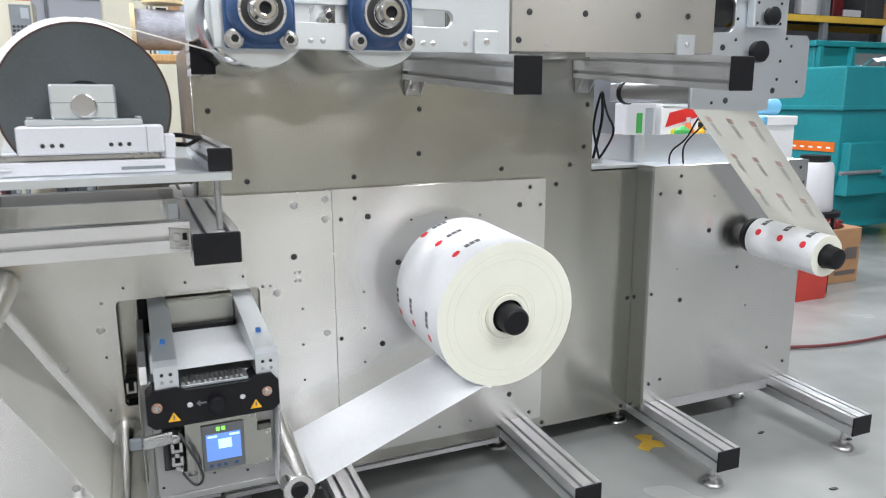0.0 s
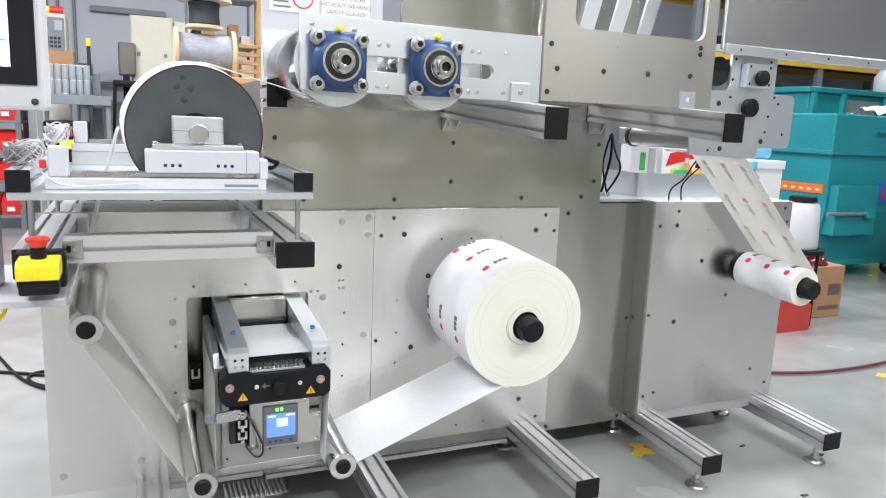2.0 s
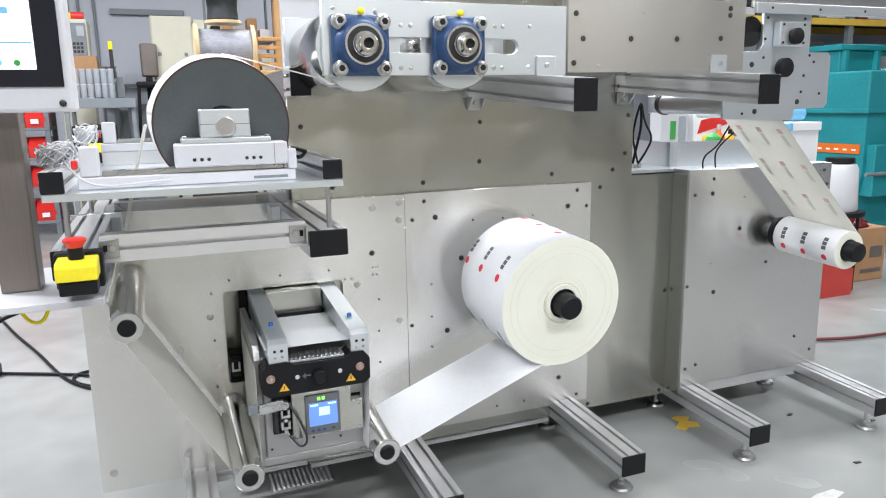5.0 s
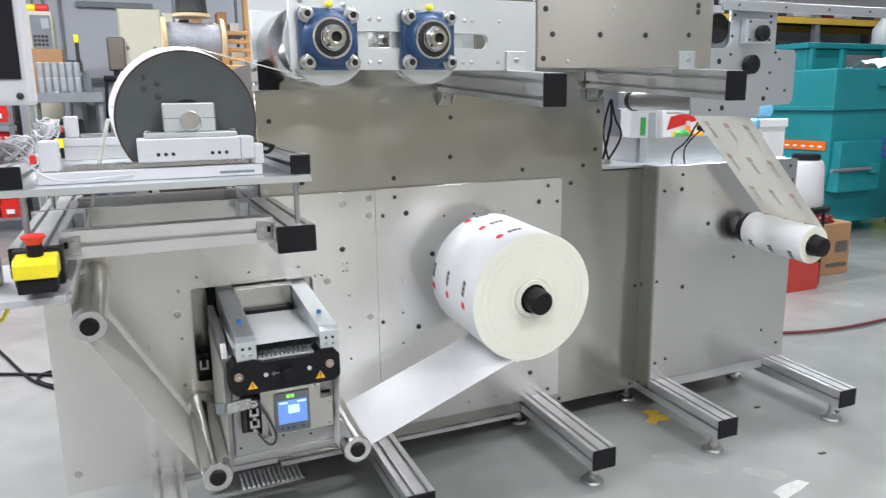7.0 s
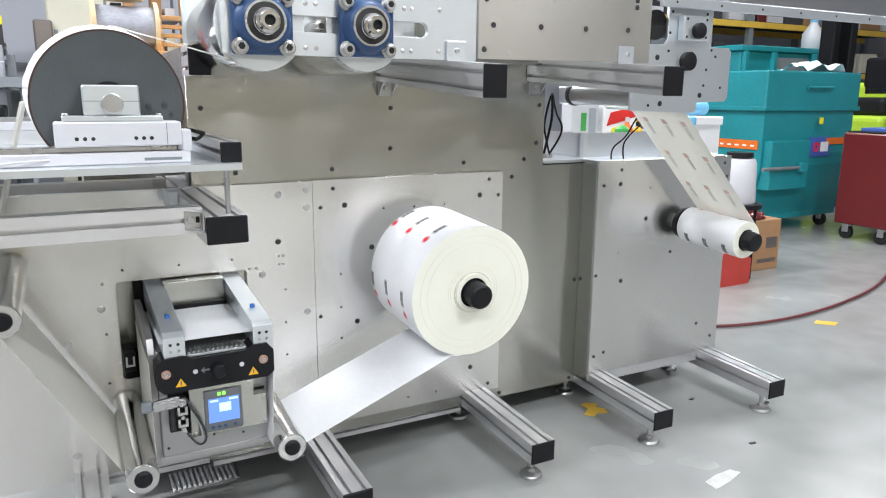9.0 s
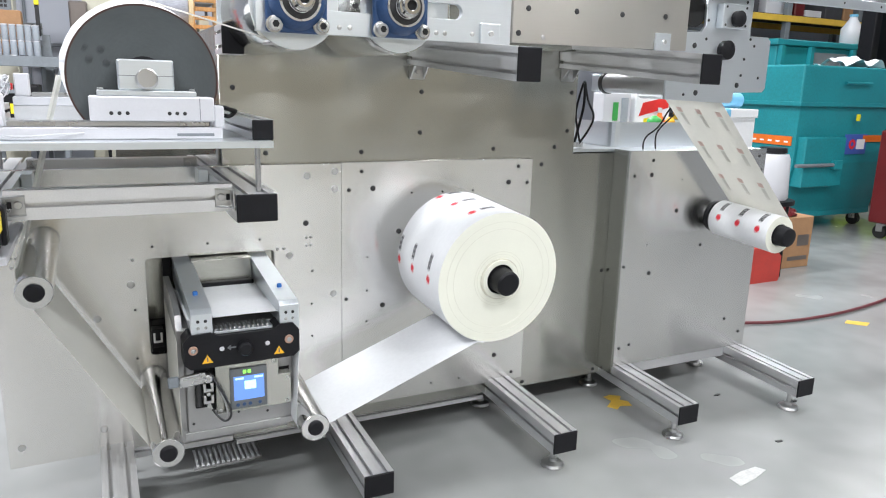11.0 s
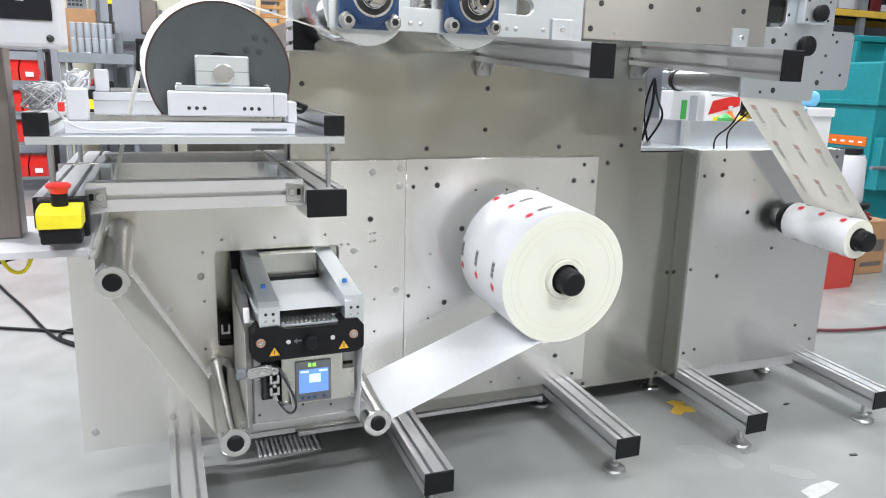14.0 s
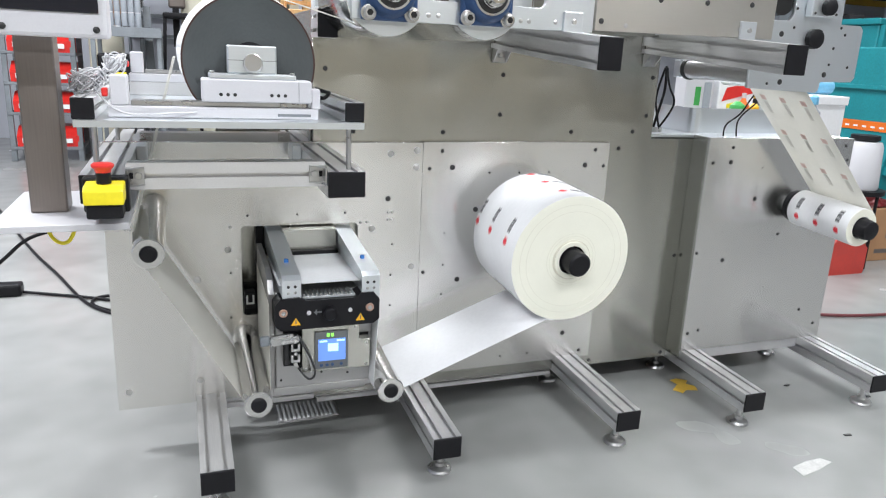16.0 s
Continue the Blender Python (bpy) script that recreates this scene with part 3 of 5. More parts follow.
# ---------------------------------------------------------------- print module
def print_module():
    t = thing("print_module", (0.53, 1.84, 0.42), "grey print module with black clamp bar and lit display", "printer")
    part("body", box(0.392, 0.668, 1.515, 1.90, 0.31, 0.60, 0.004, 2), GREYMETAL, t)
    part("rear_block", box(0.45, 0.62, 1.80, 1.92, 0.60, 0.705, 0.004, 2), STAIN, t)
    part("inner_housing", box(0.30, 0.73, 1.93, 1.95, 0.40, 0.74, 0.002), STAIN, t)
    part("inner_block", box(0.380, 0.405, 1.90, 1.9295, 0.50, 0.72, 0.002), BLACK, t)
    part("inner_block", box(0.338, 0.385, 1.87, 1.9295, 0.41, 0.50, 0.003), BLACK, t)
    part("inner_housing", box(0.300, 0.306, 1.862, 1.9295, 0.40, 0.74, 0.001), STAIN, t)
    # Solid black block in place of an open feed gap's shade.
    part("feed_gap", box(0.45, 0.62, 1.775, 1.7995, 0.60, 0.640, 0.002), BLACK, t)
    for x0, x1 in ((0.376, 0.3915), (0.6685, 0.683)):
        part("cheek", prism("x", [(1.53, 0.315), (1.838, 0.315), (1.838, 0.655), (1.60, 0.645), (1.55, 0.625), (1.53, 0.59)], x0, x1), GREYMETAL, t)
    for x0 in (0.406, 0.622):
        bar = part("side_arm", prism("x", [(1.458, 0.588), (1.458, 0.650), (1.472, 0.661), (1.89, 0.704), (1.89, 0.632), (1.52, 0.588)], x0, x0 + 0.050), MILLED, t)
        for zz in (0.615, 0.632):
            for xx in (0.016, 0.034):
                part("screw", cyl("y", (x0 + xx, zz), 0.004, 1.455, 1.459, 10), DARKSTEEL if zz > 0.62 else STEEL, bar)
        part("lever", box(x0 + 0.019, x0 + 0.031, 1.56, 1.57, 0.664, 0.680, 0.002), LEVERBLUE, bar, "small blue lever")
    part("front_bar", prism("y", [(0.385, 0.525), (0.40, 0.511), (0.655, 0.513), (0.671, 0.526), (0.671, 0.584), (0.655, 0.604), (0.62, 0.604), (0.60, 0.592), (0.470, 0.592), (0.45, 0.602), (0.40, 0.600), (0.385, 0.582)], 1.452, 1.514), BLACK, t, "black clamp bar with warning stickers")
    part("clamp_knob", lathe("y", (0.53, 0.556), [(0.014, 1.425), (0.018, 1.43), (0.018, 1.452)], 20), BLACK, t, smooth=True)
    for x in (0.407, 0.643):
        part("washer", cyl("y", (x, 0.562), 0.0115, 1.447, 1.4515, 24), COPPER, t, smooth=True)
        part("washer_bolt", cyl("y", (x, 0.562), 0.006, 1.444, 1.4468, 12), STEEL, t, smooth=True)
    for x in (0.475, 0.588):
        part("pin", cyl("y", (x, 0.558), 0.006, 1.448, 1.4515, 12), WHITEPAINT, t, smooth=True)
    for x in (0.44, 0.617):
        s = part("warning_sticker", prism("y", [(x - 0.013, 0.525), (x + 0.013, 0.525), (x, 0.546)], 1.4498, 1.4515), AMBER, t, "amber triangular warning sticker")
        part("mark", box(x - 0.0015, x + 0.0015, 1.4492, 1.4497, 0.529, 0.540, 0), PRINTBLACK, s)
    part("arrow", prism("y", [(0.488, 0.558), (0.497, 0.566), (0.497, 0.560), (0.51, 0.560), (0.51, 0.556), (0.497, 0.556), (0.497, 0.550)], 1.4505, 1.4515), DISPLAYGREY, t)
    part("comb_base", box(0.459, 0.605, 1.464, 1.514, 0.5925, 0.5995, 0.001), MILLED, t)
    for i in range(12):
        part("comb_tooth", box(0.462 + i * 0.0115, 0.468 + i * 0.0115, 1.466, 1.512, 0.600, 0.606, 0.001), STEEL, t)
    # Black plate a little larger than the panel paints the shade in the gap.
    part("panel_gap", prism("y", [(0.452, 0.369), (0.656, 0.369), (0.656, 0.463), (0.624, 0.463), (0.624, 0.508), (0.452, 0.508)], 1.5125, 1.5148), BLACK, t, "black plate standing in for the shaded gap round the control panel")
    part("control_panel", bevelled(prism("y", [(0.459, 0.373), (0.652, 0.373), (0.652, 0.459), (0.620, 0.459), (0.620, 0.508), (0.459, 0.508)], 1.475, 1.512), 0.0015), STAIN, t, "steel control panel with a cut corner")
    for x, z in ((0.640, 0.382), (0.642, 0.448), (0.607, 0.499), (0.470, 0.382)):
        part("screw", lathe("y", (x, z), [(0.002, 1.4722), (0.0042, 1.4735), (0.0042, 1.4755)], 12), STEEL, t, smooth=True)
    d = part("display", box(0.494, 0.588, 1.470, 1.4745, 0.380, 0.492, 0.002), DISPLAYGREY, t, "grey framed lit display")
    part("screen", box(0.503, 0.580, 1.4685, 1.4695, 0.405, 0.470, 0), LCD, d, "blue lit screen")
    part("field", box(0.530, 0.559, 1.4678, 1.4683, 0.433, 0.456, 0), LCDWHITE, d)
    for x0, x1 in ((0.507, 0.528), (0.555, 0.577)):
        part("text_bar", box(x0, x1, 1.4678, 1.4683, 0.4615, 0.4665, 0), LCDWHITE, d)
    for x in (0.527, 0.539):
        part("readout", box(x, x + 0.008, 1.4685, 1.4695, 0.477, 0.486, 0), LEDGREEN, d)
    for x in (0.512, 0.528, 0.543, 0.568):
        part("key", cyl("y", (x, 0.392), 0.0048, 1.4682, 1.47, 12), BEARBLUE, d)
    # toggle latch with its bracket and leads
    latch = part("latch", bevelled(prism("y", [(0.372, 0.466), (0.425, 0.470), (0.436, 0.476), (0.436, 0.498), (0.425, 0.500), (0.372, 0.494)], 1.452, 1.466), 0.003), STEEL, t, "zinc toggle latch")
    part("latch_tip", box(0.345, 0.3718, 1.454, 1.468, 0.468, 0.497, 0.006, 2), GREYPAINT, latch, "dark latch grip")
    part("latch_rib", box(0.380, 0.424, 1.4505, 1.4518, 0.488, 0.493, 0.0005), CHROME, latch)
    part("latch_pivot", cyl("y", (0.438, 0.484), 0.011, 1.446, 1.478, 16), STEEL, latch, smooth=True)
    part("pivot_bolt", cyl("y", (0.438, 0.484), 0.006, 1.441, 1.4458, 6), CHROME, latch)
    part("latch_plate", box(0.412, 0.4505, 1.500, 1.5148, 0.385, 0.508, 0.002), BLACK, t, "black latch back plate")
    for z in (0.444, 0.412):
        b = part("hook_bracket", prism("y", [(0.428, z), (0.452, z), (0.452, z + 0.022), (0.446, z + 0.022), (0.446, z + 0.007), (0.434, z + 0.007), (0.434, z + 0.022), (0.428, z + 0.022)], 1.462, 1.4998), STEEL, t, "zinc hook bracket")
        part("bracket_pin", cyl("y", (0.440, z - 0.006), 0.0055, 1.458, 1.4998, 12), STEEL, b, smooth=True)
    part("spring", cyl("z", (0.420, 1.488), 0.008, 0.398, 0.462, 14), DARKSTEEL, t, "dark latch spring", smooth=True)
    cable("wire", [(0.446, 1.462, 0.492), (0.462, 1.444, 0.462), (0.480, 1.440, 0.425), (0.492, 1.442, 0.390), (0.486, 1.448, 0.364), (0.466, 1.455, 0.362), (0.448, 1.470, 0.392)], 0.0030, DARKSTEEL, t, "dark looped lead")
    cable("wire", [(0.450, 1.462, 0.488), (0.466, 1.448, 0.452), (0.478, 1.446, 0.415), (0.484, 1.450, 0.385), (0.476, 1.454, 0.357), (0.455, 1.462, 0.372), (0.444, 1.475, 0.400)], 0.0026, STEEL, t, "pale looped lead")
    part("bottom_lip", box(0.384, 0.682, 1.508, 1.5148, 0.300, 0.316, 0.001), GREYMETAL, t)
    for x, z in ((0.406, 0.338), (0.596, 0.342), (0.520, 0.352)):
        part("screw", lathe("y", (x, z), [(0.002, 1.5125), (0.0035, 1.5135), (0.0035, 1.5152)], 10), DARKSTEEL, t, smooth=True)
    clip = part("side_latch", box(0.334, 0.366, 1.80, 1.838, 0.455, 0.510, 0.003), BLACK, t, "black side latch")
    part("latch_clip", prism("y", [(0.338, 0.472), (0.362, 0.472), (0.362, 0.500), (0.357, 0.500), (0.357, 0.477), (0.343, 0.477), (0.343, 0.500), (0.338, 0.500)], 1.794, 1.7998), STEEL, clip)
    part("under_tray", box(0.36, 0.675, 1.62, 1.838, 0.235, 0.308, 0.003), GREYMETAL, t)
    return t


print_module()


# ---------------------------------------------------------------- upper head
def flange_bearing(x, z):
    t = thing("flange_bearing", (x, 1.40, z), "blue cast four-bolt flange bearing with steel bolts", "bearing", "flange bearings")
    part("housing", box(x - 0.071, x + 0.071, 1.378, 1.398, z - 0.071, z + 0.071, 0.008, 3), BEARBLUE, t, smooth=True)
    part("boss", lathe("y", (x, z), [(0.048, 1.352), (0.056, 1.357), (0.066, 1.378)], 40), BEARBLUE, t, smooth=True)
    part("seal_ring", tube("y", (x, z), 0.047, 0.042, 1.349, 1.36, 40), STEEL, t, "steel ring", smooth=True)
    part("dark_seal", tube("y", (x, z), 0.0418, 0.026, 1.3505, 1.36, 40), DARKSTEEL, t, smooth=True)
    part("collar", lathe("y", (x, z), [(0.0118, 1.340), (0.0118, 1.3130), (0.013, 1.312), (0.0200, 1.312), (0.0215, 1.315), (0.0215, 1.325), (0.0265, 1.326), (0.0280, 1.329), (0.0280, 1.340), (0.0295, 1.342), (0.0295, 1.360)], 36), CHROME, t, "polished set collar", smooth=True)
    # Black plug paints the shade inside the hollow bore.
    part("shaft_bore", cyl("y", (x, z), 0.01165, 1.322, 1.3395, 24, 0), RUBBER, t, smooth=True)
    part("set_screw", cyl("y", (x - 0.016, z - 0.017), 0.0035, 1.3248, 1.3282, 10), DARKSTEEL, t)
    for sx in (-1, 1):
        for sz in (-1, 1):
            b = part("bolt", lathe("y", (x + sx * 0.054, z + sz * 0.054), [(0.011, 1.357), (0.0135, 1.359), (0.0135, 1.372), (0.019, 1.3725), (0.019, 1.3775)], 20), STEEL, t, smooth=True)
            # Raised black hex stands in for the shade of a sunken socket.
            part("socket", cyl("y", (x + sx * 0.054, z + sz * 0.054), 0.0082, 1.3555, 1.359, 6), RUBBER, b)
    part("grease_cap", lathe("y", (x, z + 0.077), [(0.004, 1.364), (0.008, 1.368), (0.008, 1.378), (0.005, 1.382)], 12), YELLOW, t, "yellow grease cap", smooth=True)
    return t


def upper_head():
    t = thing("upper_head", (1.2, 1.45, 1.36), "milled aluminium upper head with slotted side plate", "machine head")
    plate("slot_plate", [[(0.572, 1.320), (1.2335, 1.320), (1.2335, 1.497), (0.572, 1.497)], rounded(0.60, 1.090, 1.374, 1.411, 0.018)], 1.398, 1.415, MILLED, t, "milled plate with a long slot")
    plate("slot_plate", [[(0.55, 1.362), (1.240, 1.362), (1.240, 1.497), (0.55, 1.497)]], 1.79, 1.805, MILLED, t)
    plate("window_plate", [[(1.240, 1.327), (1.846, 1.332), (1.846, 1.80), (1.240, 1.80)], rounded(1.335, 1.80, 1.53, 1.90 - 0.12, 0.03)], 1.398, 1.415, SATIN, t, "brushed plate with a rounded window")
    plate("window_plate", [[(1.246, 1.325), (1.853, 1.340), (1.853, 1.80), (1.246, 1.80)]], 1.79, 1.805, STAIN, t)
    plate("cover_plate", [[(0.84, 1.500), (1.243, 1.500), (1.243, 1.80), (0.84, 1.80)]], 1.44, 1.452, STAIN, t)
    for x, z, r in ((0.665, 1.388, 0.108), (0.925, 1.388, 0.104)):
        roller = part("guide_roller", lathe("y", (x, z), [(r - 0.004, 1.417), (r, 1.424), (r, 1.78), (r - 0.004, 1.786)], 64), CHROME, t, "large polished steel roller", smooth=True)
        part("roller_cheek", cyl("y", (x, z - 0.0), r - 0.003, 1.4155, 1.4165, 48), MILLED, roller)
    for x, z, w in ((1.168, 1.264, 0.033), (1.748, 1.272, 0.036)):
        bar = profile_bar(t, "y", (x - w, x + w, z - 0.039, z + 0.041), 1.196, 1.858, 1, 2, (True, False), "cross_bar")
        near = min(v.co.y for v in bar.data.vertices)
        for v in bar.data.vertices:
            v.co.z += 0.075 * (v.co.y - near)
        part("angle_bracket", box(x + 0.0 - 0.028, x + 0.028, 1.36, 1.397, z + 0.0425, z + 0.047, 0.001), MILLED, t)
        part("angle_bracket", box(x - 0.028, x + 0.028, 1.388, 1.3965, z + 0.0475, z + 0.105, 0.001), MILLED, t)
        part("bracket_screw", cyl("y", (x, z + 0.08), 0.007, 1.380, 1.388, 12), STEEL, t, smooth=True)
        cb = part("corner_bracket", box(x - 0.026, x + 0.024, 1.852, 1.8598, z - 0.036, z + 0.008, 0.002), STEEL, t)
        part("bracket_cheek", prism("x", [(1.8515, z - 0.034), (1.8515, z + 0.006), (1.815, z + 0.006)], x - 0.026, x - 0.021), STEEL, cb)
        part("bracket_cheek", prism("x", [(1.8515, z - 0.034), (1.8515, z + 0.006), (1.815, z + 0.006)], x + 0.019, x + 0.024), STEEL, cb)
        part("bracket_bolt", cyl("y", (x - 0.001, z - 0.012), 0.008, 1.842, 1.8515, 14), STEEL, cb, smooth=True)
    profile_bar(t, "y", (0.551, 0.609, 1.279, 1.356), 1.745, 1.858, 1, 2, (True, False), "cross_bar")
    screws([(1.263, 1.481), (1.286, 1.416), (1.441, 1.418), (1.598, 1.420), (1.756, 1.424), (1.787, 1.509), (1.787, 1.490), (1.258, 1.352), (1.773, 1.360)], 1.398, t, 0.0078)
    screws([(1.486, 1.490), (1.336, 1.344), (1.723, 1.354)], 1.398, t, 0.0065, STEEL)
    screws([(0.768, 1.439), (0.793, 1.439), (0.766, 1.338), (0.792, 1.338), (1.023, 1.442), (1.045, 1.442), (1.018, 1.339), (1.042, 1.339), (1.123, 1.444), (1.12, 1.341), (0.704, 1.469), (0.60, 1.475)], 1.398, t, 0.006, STEEL)
    for x in (0.812, 0.985):
        part("slot_nut", cyl("y", (x, 1.391), 0.007, 1.412, 1.42, 12), DARKSTEEL, t, smooth=True)
    # far end plate and knobs
    plate("end_plate", [[(1.80, 1.188), (2.070, 1.180), (2.080, 1.190), (2.083, 1.214), (2.210, 1.217), (2.222, 1.230), (2.222, 1.378), (2.210, 1.390), (2.128, 1.390), (2.128, 1.62), (1.936, 1.62), (1.936, 1.41), (1.922, 1.392), (1.80, 1.385)]], 1.416, 1.428, MILLED, t, "milled end plate with black knobs")
    part("bearing_block", box(1.973, 2.080, 1.387, 1.4155, 1.405, 1.478, 0.003), MILLED, t)
    for x in (1.985, 2.068):
        for z in (1.415, 1.468):
            part("block_screw", cyl("y", (x, z), 0.004, 1.3845, 1.3872, 10), DARKSTEEL, t)
    part("knob", lathe("y", (2.030, 1.434), [(0.018, 1.367), (0.024, 1.371), (0.024, 1.3868)], 24), BLACK, t, "black knob", smooth=True)
    part("knob", lathe("y", (2.020, 1.342), [(0.022, 1.393), (0.029, 1.397), (0.029, 1.416)], 28), BLACK, t, "black knob", smooth=True)
    part("dark_roller", cyl("y", (1.90, 1.45), 0.045, 1.43, 1.79, 32), RUBBER, t, smooth=True)
    guide = part("web_roller", cyl("y", (1.886, 1.236), 0.034, 1.430, 1.82, 36), GREYMETAL, t, "grey web guide roller", smooth=True)
    part("roller_collar", cyl("y", (1.886, 1.236), 0.038, 1.795, 1.812, 32), DARKSTEEL, guide, "dark collar", smooth=True)
    part("roller_mount", box(1.856, 1.916, 1.8205, 1.8598, 1.206, 1.266, 0.003), MILLED, t)
    part("tension_roller", cyl("y", (2.035, 1.215), 0.030, 1.43, 1.79, 32), CHROME, t, smooth=True)
    part("side_cover", box(1.862, 3.2, 1.386, 1.40, 1.512, 1.95, 0.003), BRUSHED, t, "polished stainless duct cover")
    part("cover_lip", box(1.862, 3.2, 1.371, 1.3855, 1.497, 1.527, 0.002), MILLED, t)
    screws([(2.092, 1.237), (1.920, 1.210), (1.897, 1.351)], 1.416, t, 0.0085)
    screws([(1.944, 1.427), (2.183, 1.262), (2.105, 1.268), (1.871, 1.204), (2.112, 1.318), (1.942, 1.372), (2.150, 1.360), (2.13, 1.40 - 0.02), (1.95, 1.49), (2.10, 1.49)], 1.416, t, 0.0045)
    for i in range(7):
        part("lip_screw", cyl("y", (1.92 + 0.19 * i, 1.512), 0.004, 1.3695, 1.3712, 10), DARKSTEEL, t)
    # printed strip inside the window
    for i, x in enumerate((1.36, 1.47, 1.58, 1.69)):
        part("rib", prism("y", [(x, 1.50), (x + 0.05, 1.50), (x + 0.13, 1.80), (x + 0.08, 1.80)], 1.60, 1.61), MILLED, t)
    return t


upper_head()
flange_bearing(0.662, 1.389)
flange_bearing(0.916, 1.391)


# ---------------------------------------------------------------- infeed table
def infeed_table():
    t = thing("infeed_table", (0.26, 1.6, 0.93), "aluminium profile infeed table bolted to the machine", "table frame")
    for x0, x1 in ((-0.034, 0.056), (0.497, 0.587)):
        profile_bar(t, "y", (x0, x1, 0.904, 0.966), 1.297, 2.2, 2, 1, name="lower_bar")
    for y in (1.335, 1.93):
        profile_bar(t, "x", (y, y + 0.045, 0.925, 0.985), 0.0565, 0.4965, 1, 1, (False, False), "lower_cross_bar")
    for x in (0.076, 0.476):
        out = 0.0185 if x > 0.3 else -0.0185
        b = part("corner_bracket", box(x - 0.018, x + 0.018, 1.331, 1.3345, 0.935, 0.977, 0.001), STEEL, t)
        for z in (0.935, 0.974):
            part("bracket_cheek", prism("z", [(x - out, 1.3305), (x + out, 1.3305), (x + out, 1.298)], z, z + 0.003), STEEL, b)
        part("bracket_end", box(*sorted((x + out * 0.84, x + out)), 1.298, 1.3305, 0.9385, 0.9735, 0), STEEL, b)
        part("bracket_bolt", cyl("y", (x - out * 0.3, 0.957), 0.0085, 1.323, 1.3308, 14), STEEL, b, smooth=True)
        # Black patch painted for the shade in the bracket's slot.
        part("bracket_slot", box(*sorted((x + out * 0.30, x + out * 0.75)), 1.3300, 1.3308, 0.950, 0.964, 0), BLACK, b)
    part("table_plate", prism("z", [(-0.03, 1.25), (0.572, 1.25), (0.572, 1.857), (0.554, 1.857), (0.554, 2.18), (-0.03, 2.18)], 1.071, 1.085), MILLED, t, "pale machined table plate")
    part("riser_bar", box(0.03, 0.478, 2.06, 2.135, 1.0855, 1.1245, 0.001), PROFILE, t)
    for x0, x1 in ((-0.034, 0.010), (0.534, 0.579)):
        profile_bar(t, "y", (x0, x1, 1.0855, 1.129), 1.285 if x0 > 0 else 1.272, 1.857 if x0 > 0 else 2.18, 1, 1, name="upper_bar")
    for x in (0.0, 0.553):
        for y in (1.33, 1.9):
            part("support_rod", cyl("z", (x, y), 0.006, 0.9665, 1.0705, 12), STEEL, t, smooth=True)
    for x in (0.076, 0.476):
        b = part("corner_bracket", box(x - 0.018, x + 0.018, 1.9255, 1.9295, 0.945, 0.985, 0.001), STEEL, t)
        part("bracket_bolt", cyl("y", (x + (0.007 if x < 0.3 else -0.007), 0.968), 0.0085, 1.918, 1.9252, 14), STEEL, b, smooth=True)
    part("stop_block", box(0.470, 0.4965, 1.70, 1.78, 0.925, 0.975, 0.002), MILLED, t)
    part("stop_block", box(0.0565, 0.082, 1.72, 1.80, 0.925, 0.972, 0.002), MILLED, t)
    part("pinch_plate", box(0.0, 0.006, 1.40, 1.43, 0.9665, 0.969, 0), BLACK, t)
    return t


infeed_table()


def linear_actuator(y, lift):
    t = thing("linear_actuator", (0.25, y, 1.085), "white electric linear actuator with carriage on the table", "actuator", "linear actuators")
    part("base_rail", box(0.03, 0.478, y, y + 0.075, 1.0855, 1.110, 0.002), WHITEPAINT, t)
    part("motor_block", box(0.036, 0.072, y + 0.01, y + 0.065, 1.1105, 1.174, 0.003), WHITEPAINT, t)
    part("end_block", box(0.455, 0.475, y + 0.01, y + 0.065, 1.1105, 1.135, 0.003), WHITEPAINT, t)
    part("screw_rail", box(0.076, 0.4545, y + 0.015, y + 0.06, 1.1105, 1.122, 0.002), STEEL, t)
    part("carriage", box(0.222, 0.462, y - 0.004, y + 0.072, 1.1225, 1.1725, 0.003), WHITEPAINT, t)
    part("carriage_seam", box(0.432, 0.4335, y - 0.0047, y - 0.0042, 1.125, 1.170, 0), GREYPAINT, t)
    for x in (0.262, 0.277, 0.292, 0.372, 0.387, 0.402):
        part("socket", cyl("y", (x, 1.139), 0.004, y - 0.0055, y - 0.0035, 10), DARKSTEEL, t)
    part("rating_plate", box(0.385, 0.46, y - 0.0006, y - 0.0001, 1.092, 1.098, 0), GREYPAINT, t, "grey rating plate with bars")
    part("top_plate", box(0.238, 0.428, y + 0.002, y + 0.07, 1.173, 1.184, 0.002), MILLED, t)
    part("pillow_block", box(0.279, 0.386, y + 0.012, y + 0.062, 1.1845, 1.246, 0.003), MILLED, t)
    part("block_split", box(0.2795, 0.3855, y + 0.0113, y + 0.0117, 1.213, 1.2142, 0), GREYPAINT, t)
    part("shaft_end", lathe("y", (0.333, 1.207), [(0.018, y + 0.002), (0.0215, y + 0.005), (0.0215, y + 0.0118)], 24), STEEL, t, smooth=True)
    part("side_step", box(0.4625, 0.482, y - 0.001, y + 0.068, 1.1105, 1.155, 0.002), WHITEPAINT, t)
    for x in (0.245, 0.421):
        part("plate_bolt", cyl("z", (x, y + 0.018), 0.006, 1.1842, 1.189, 12), STEEL, t, smooth=True)
    part("plug", box(0.020, 0.0315, y + 0.014, y + 0.034, 1.128, 1.146, 0.002), RED, t, "red cable plug")
    t.location.z += lift
    return t


linear_actuator(1.315, 0.0)
linear_actuator(2.06, 0.0395)


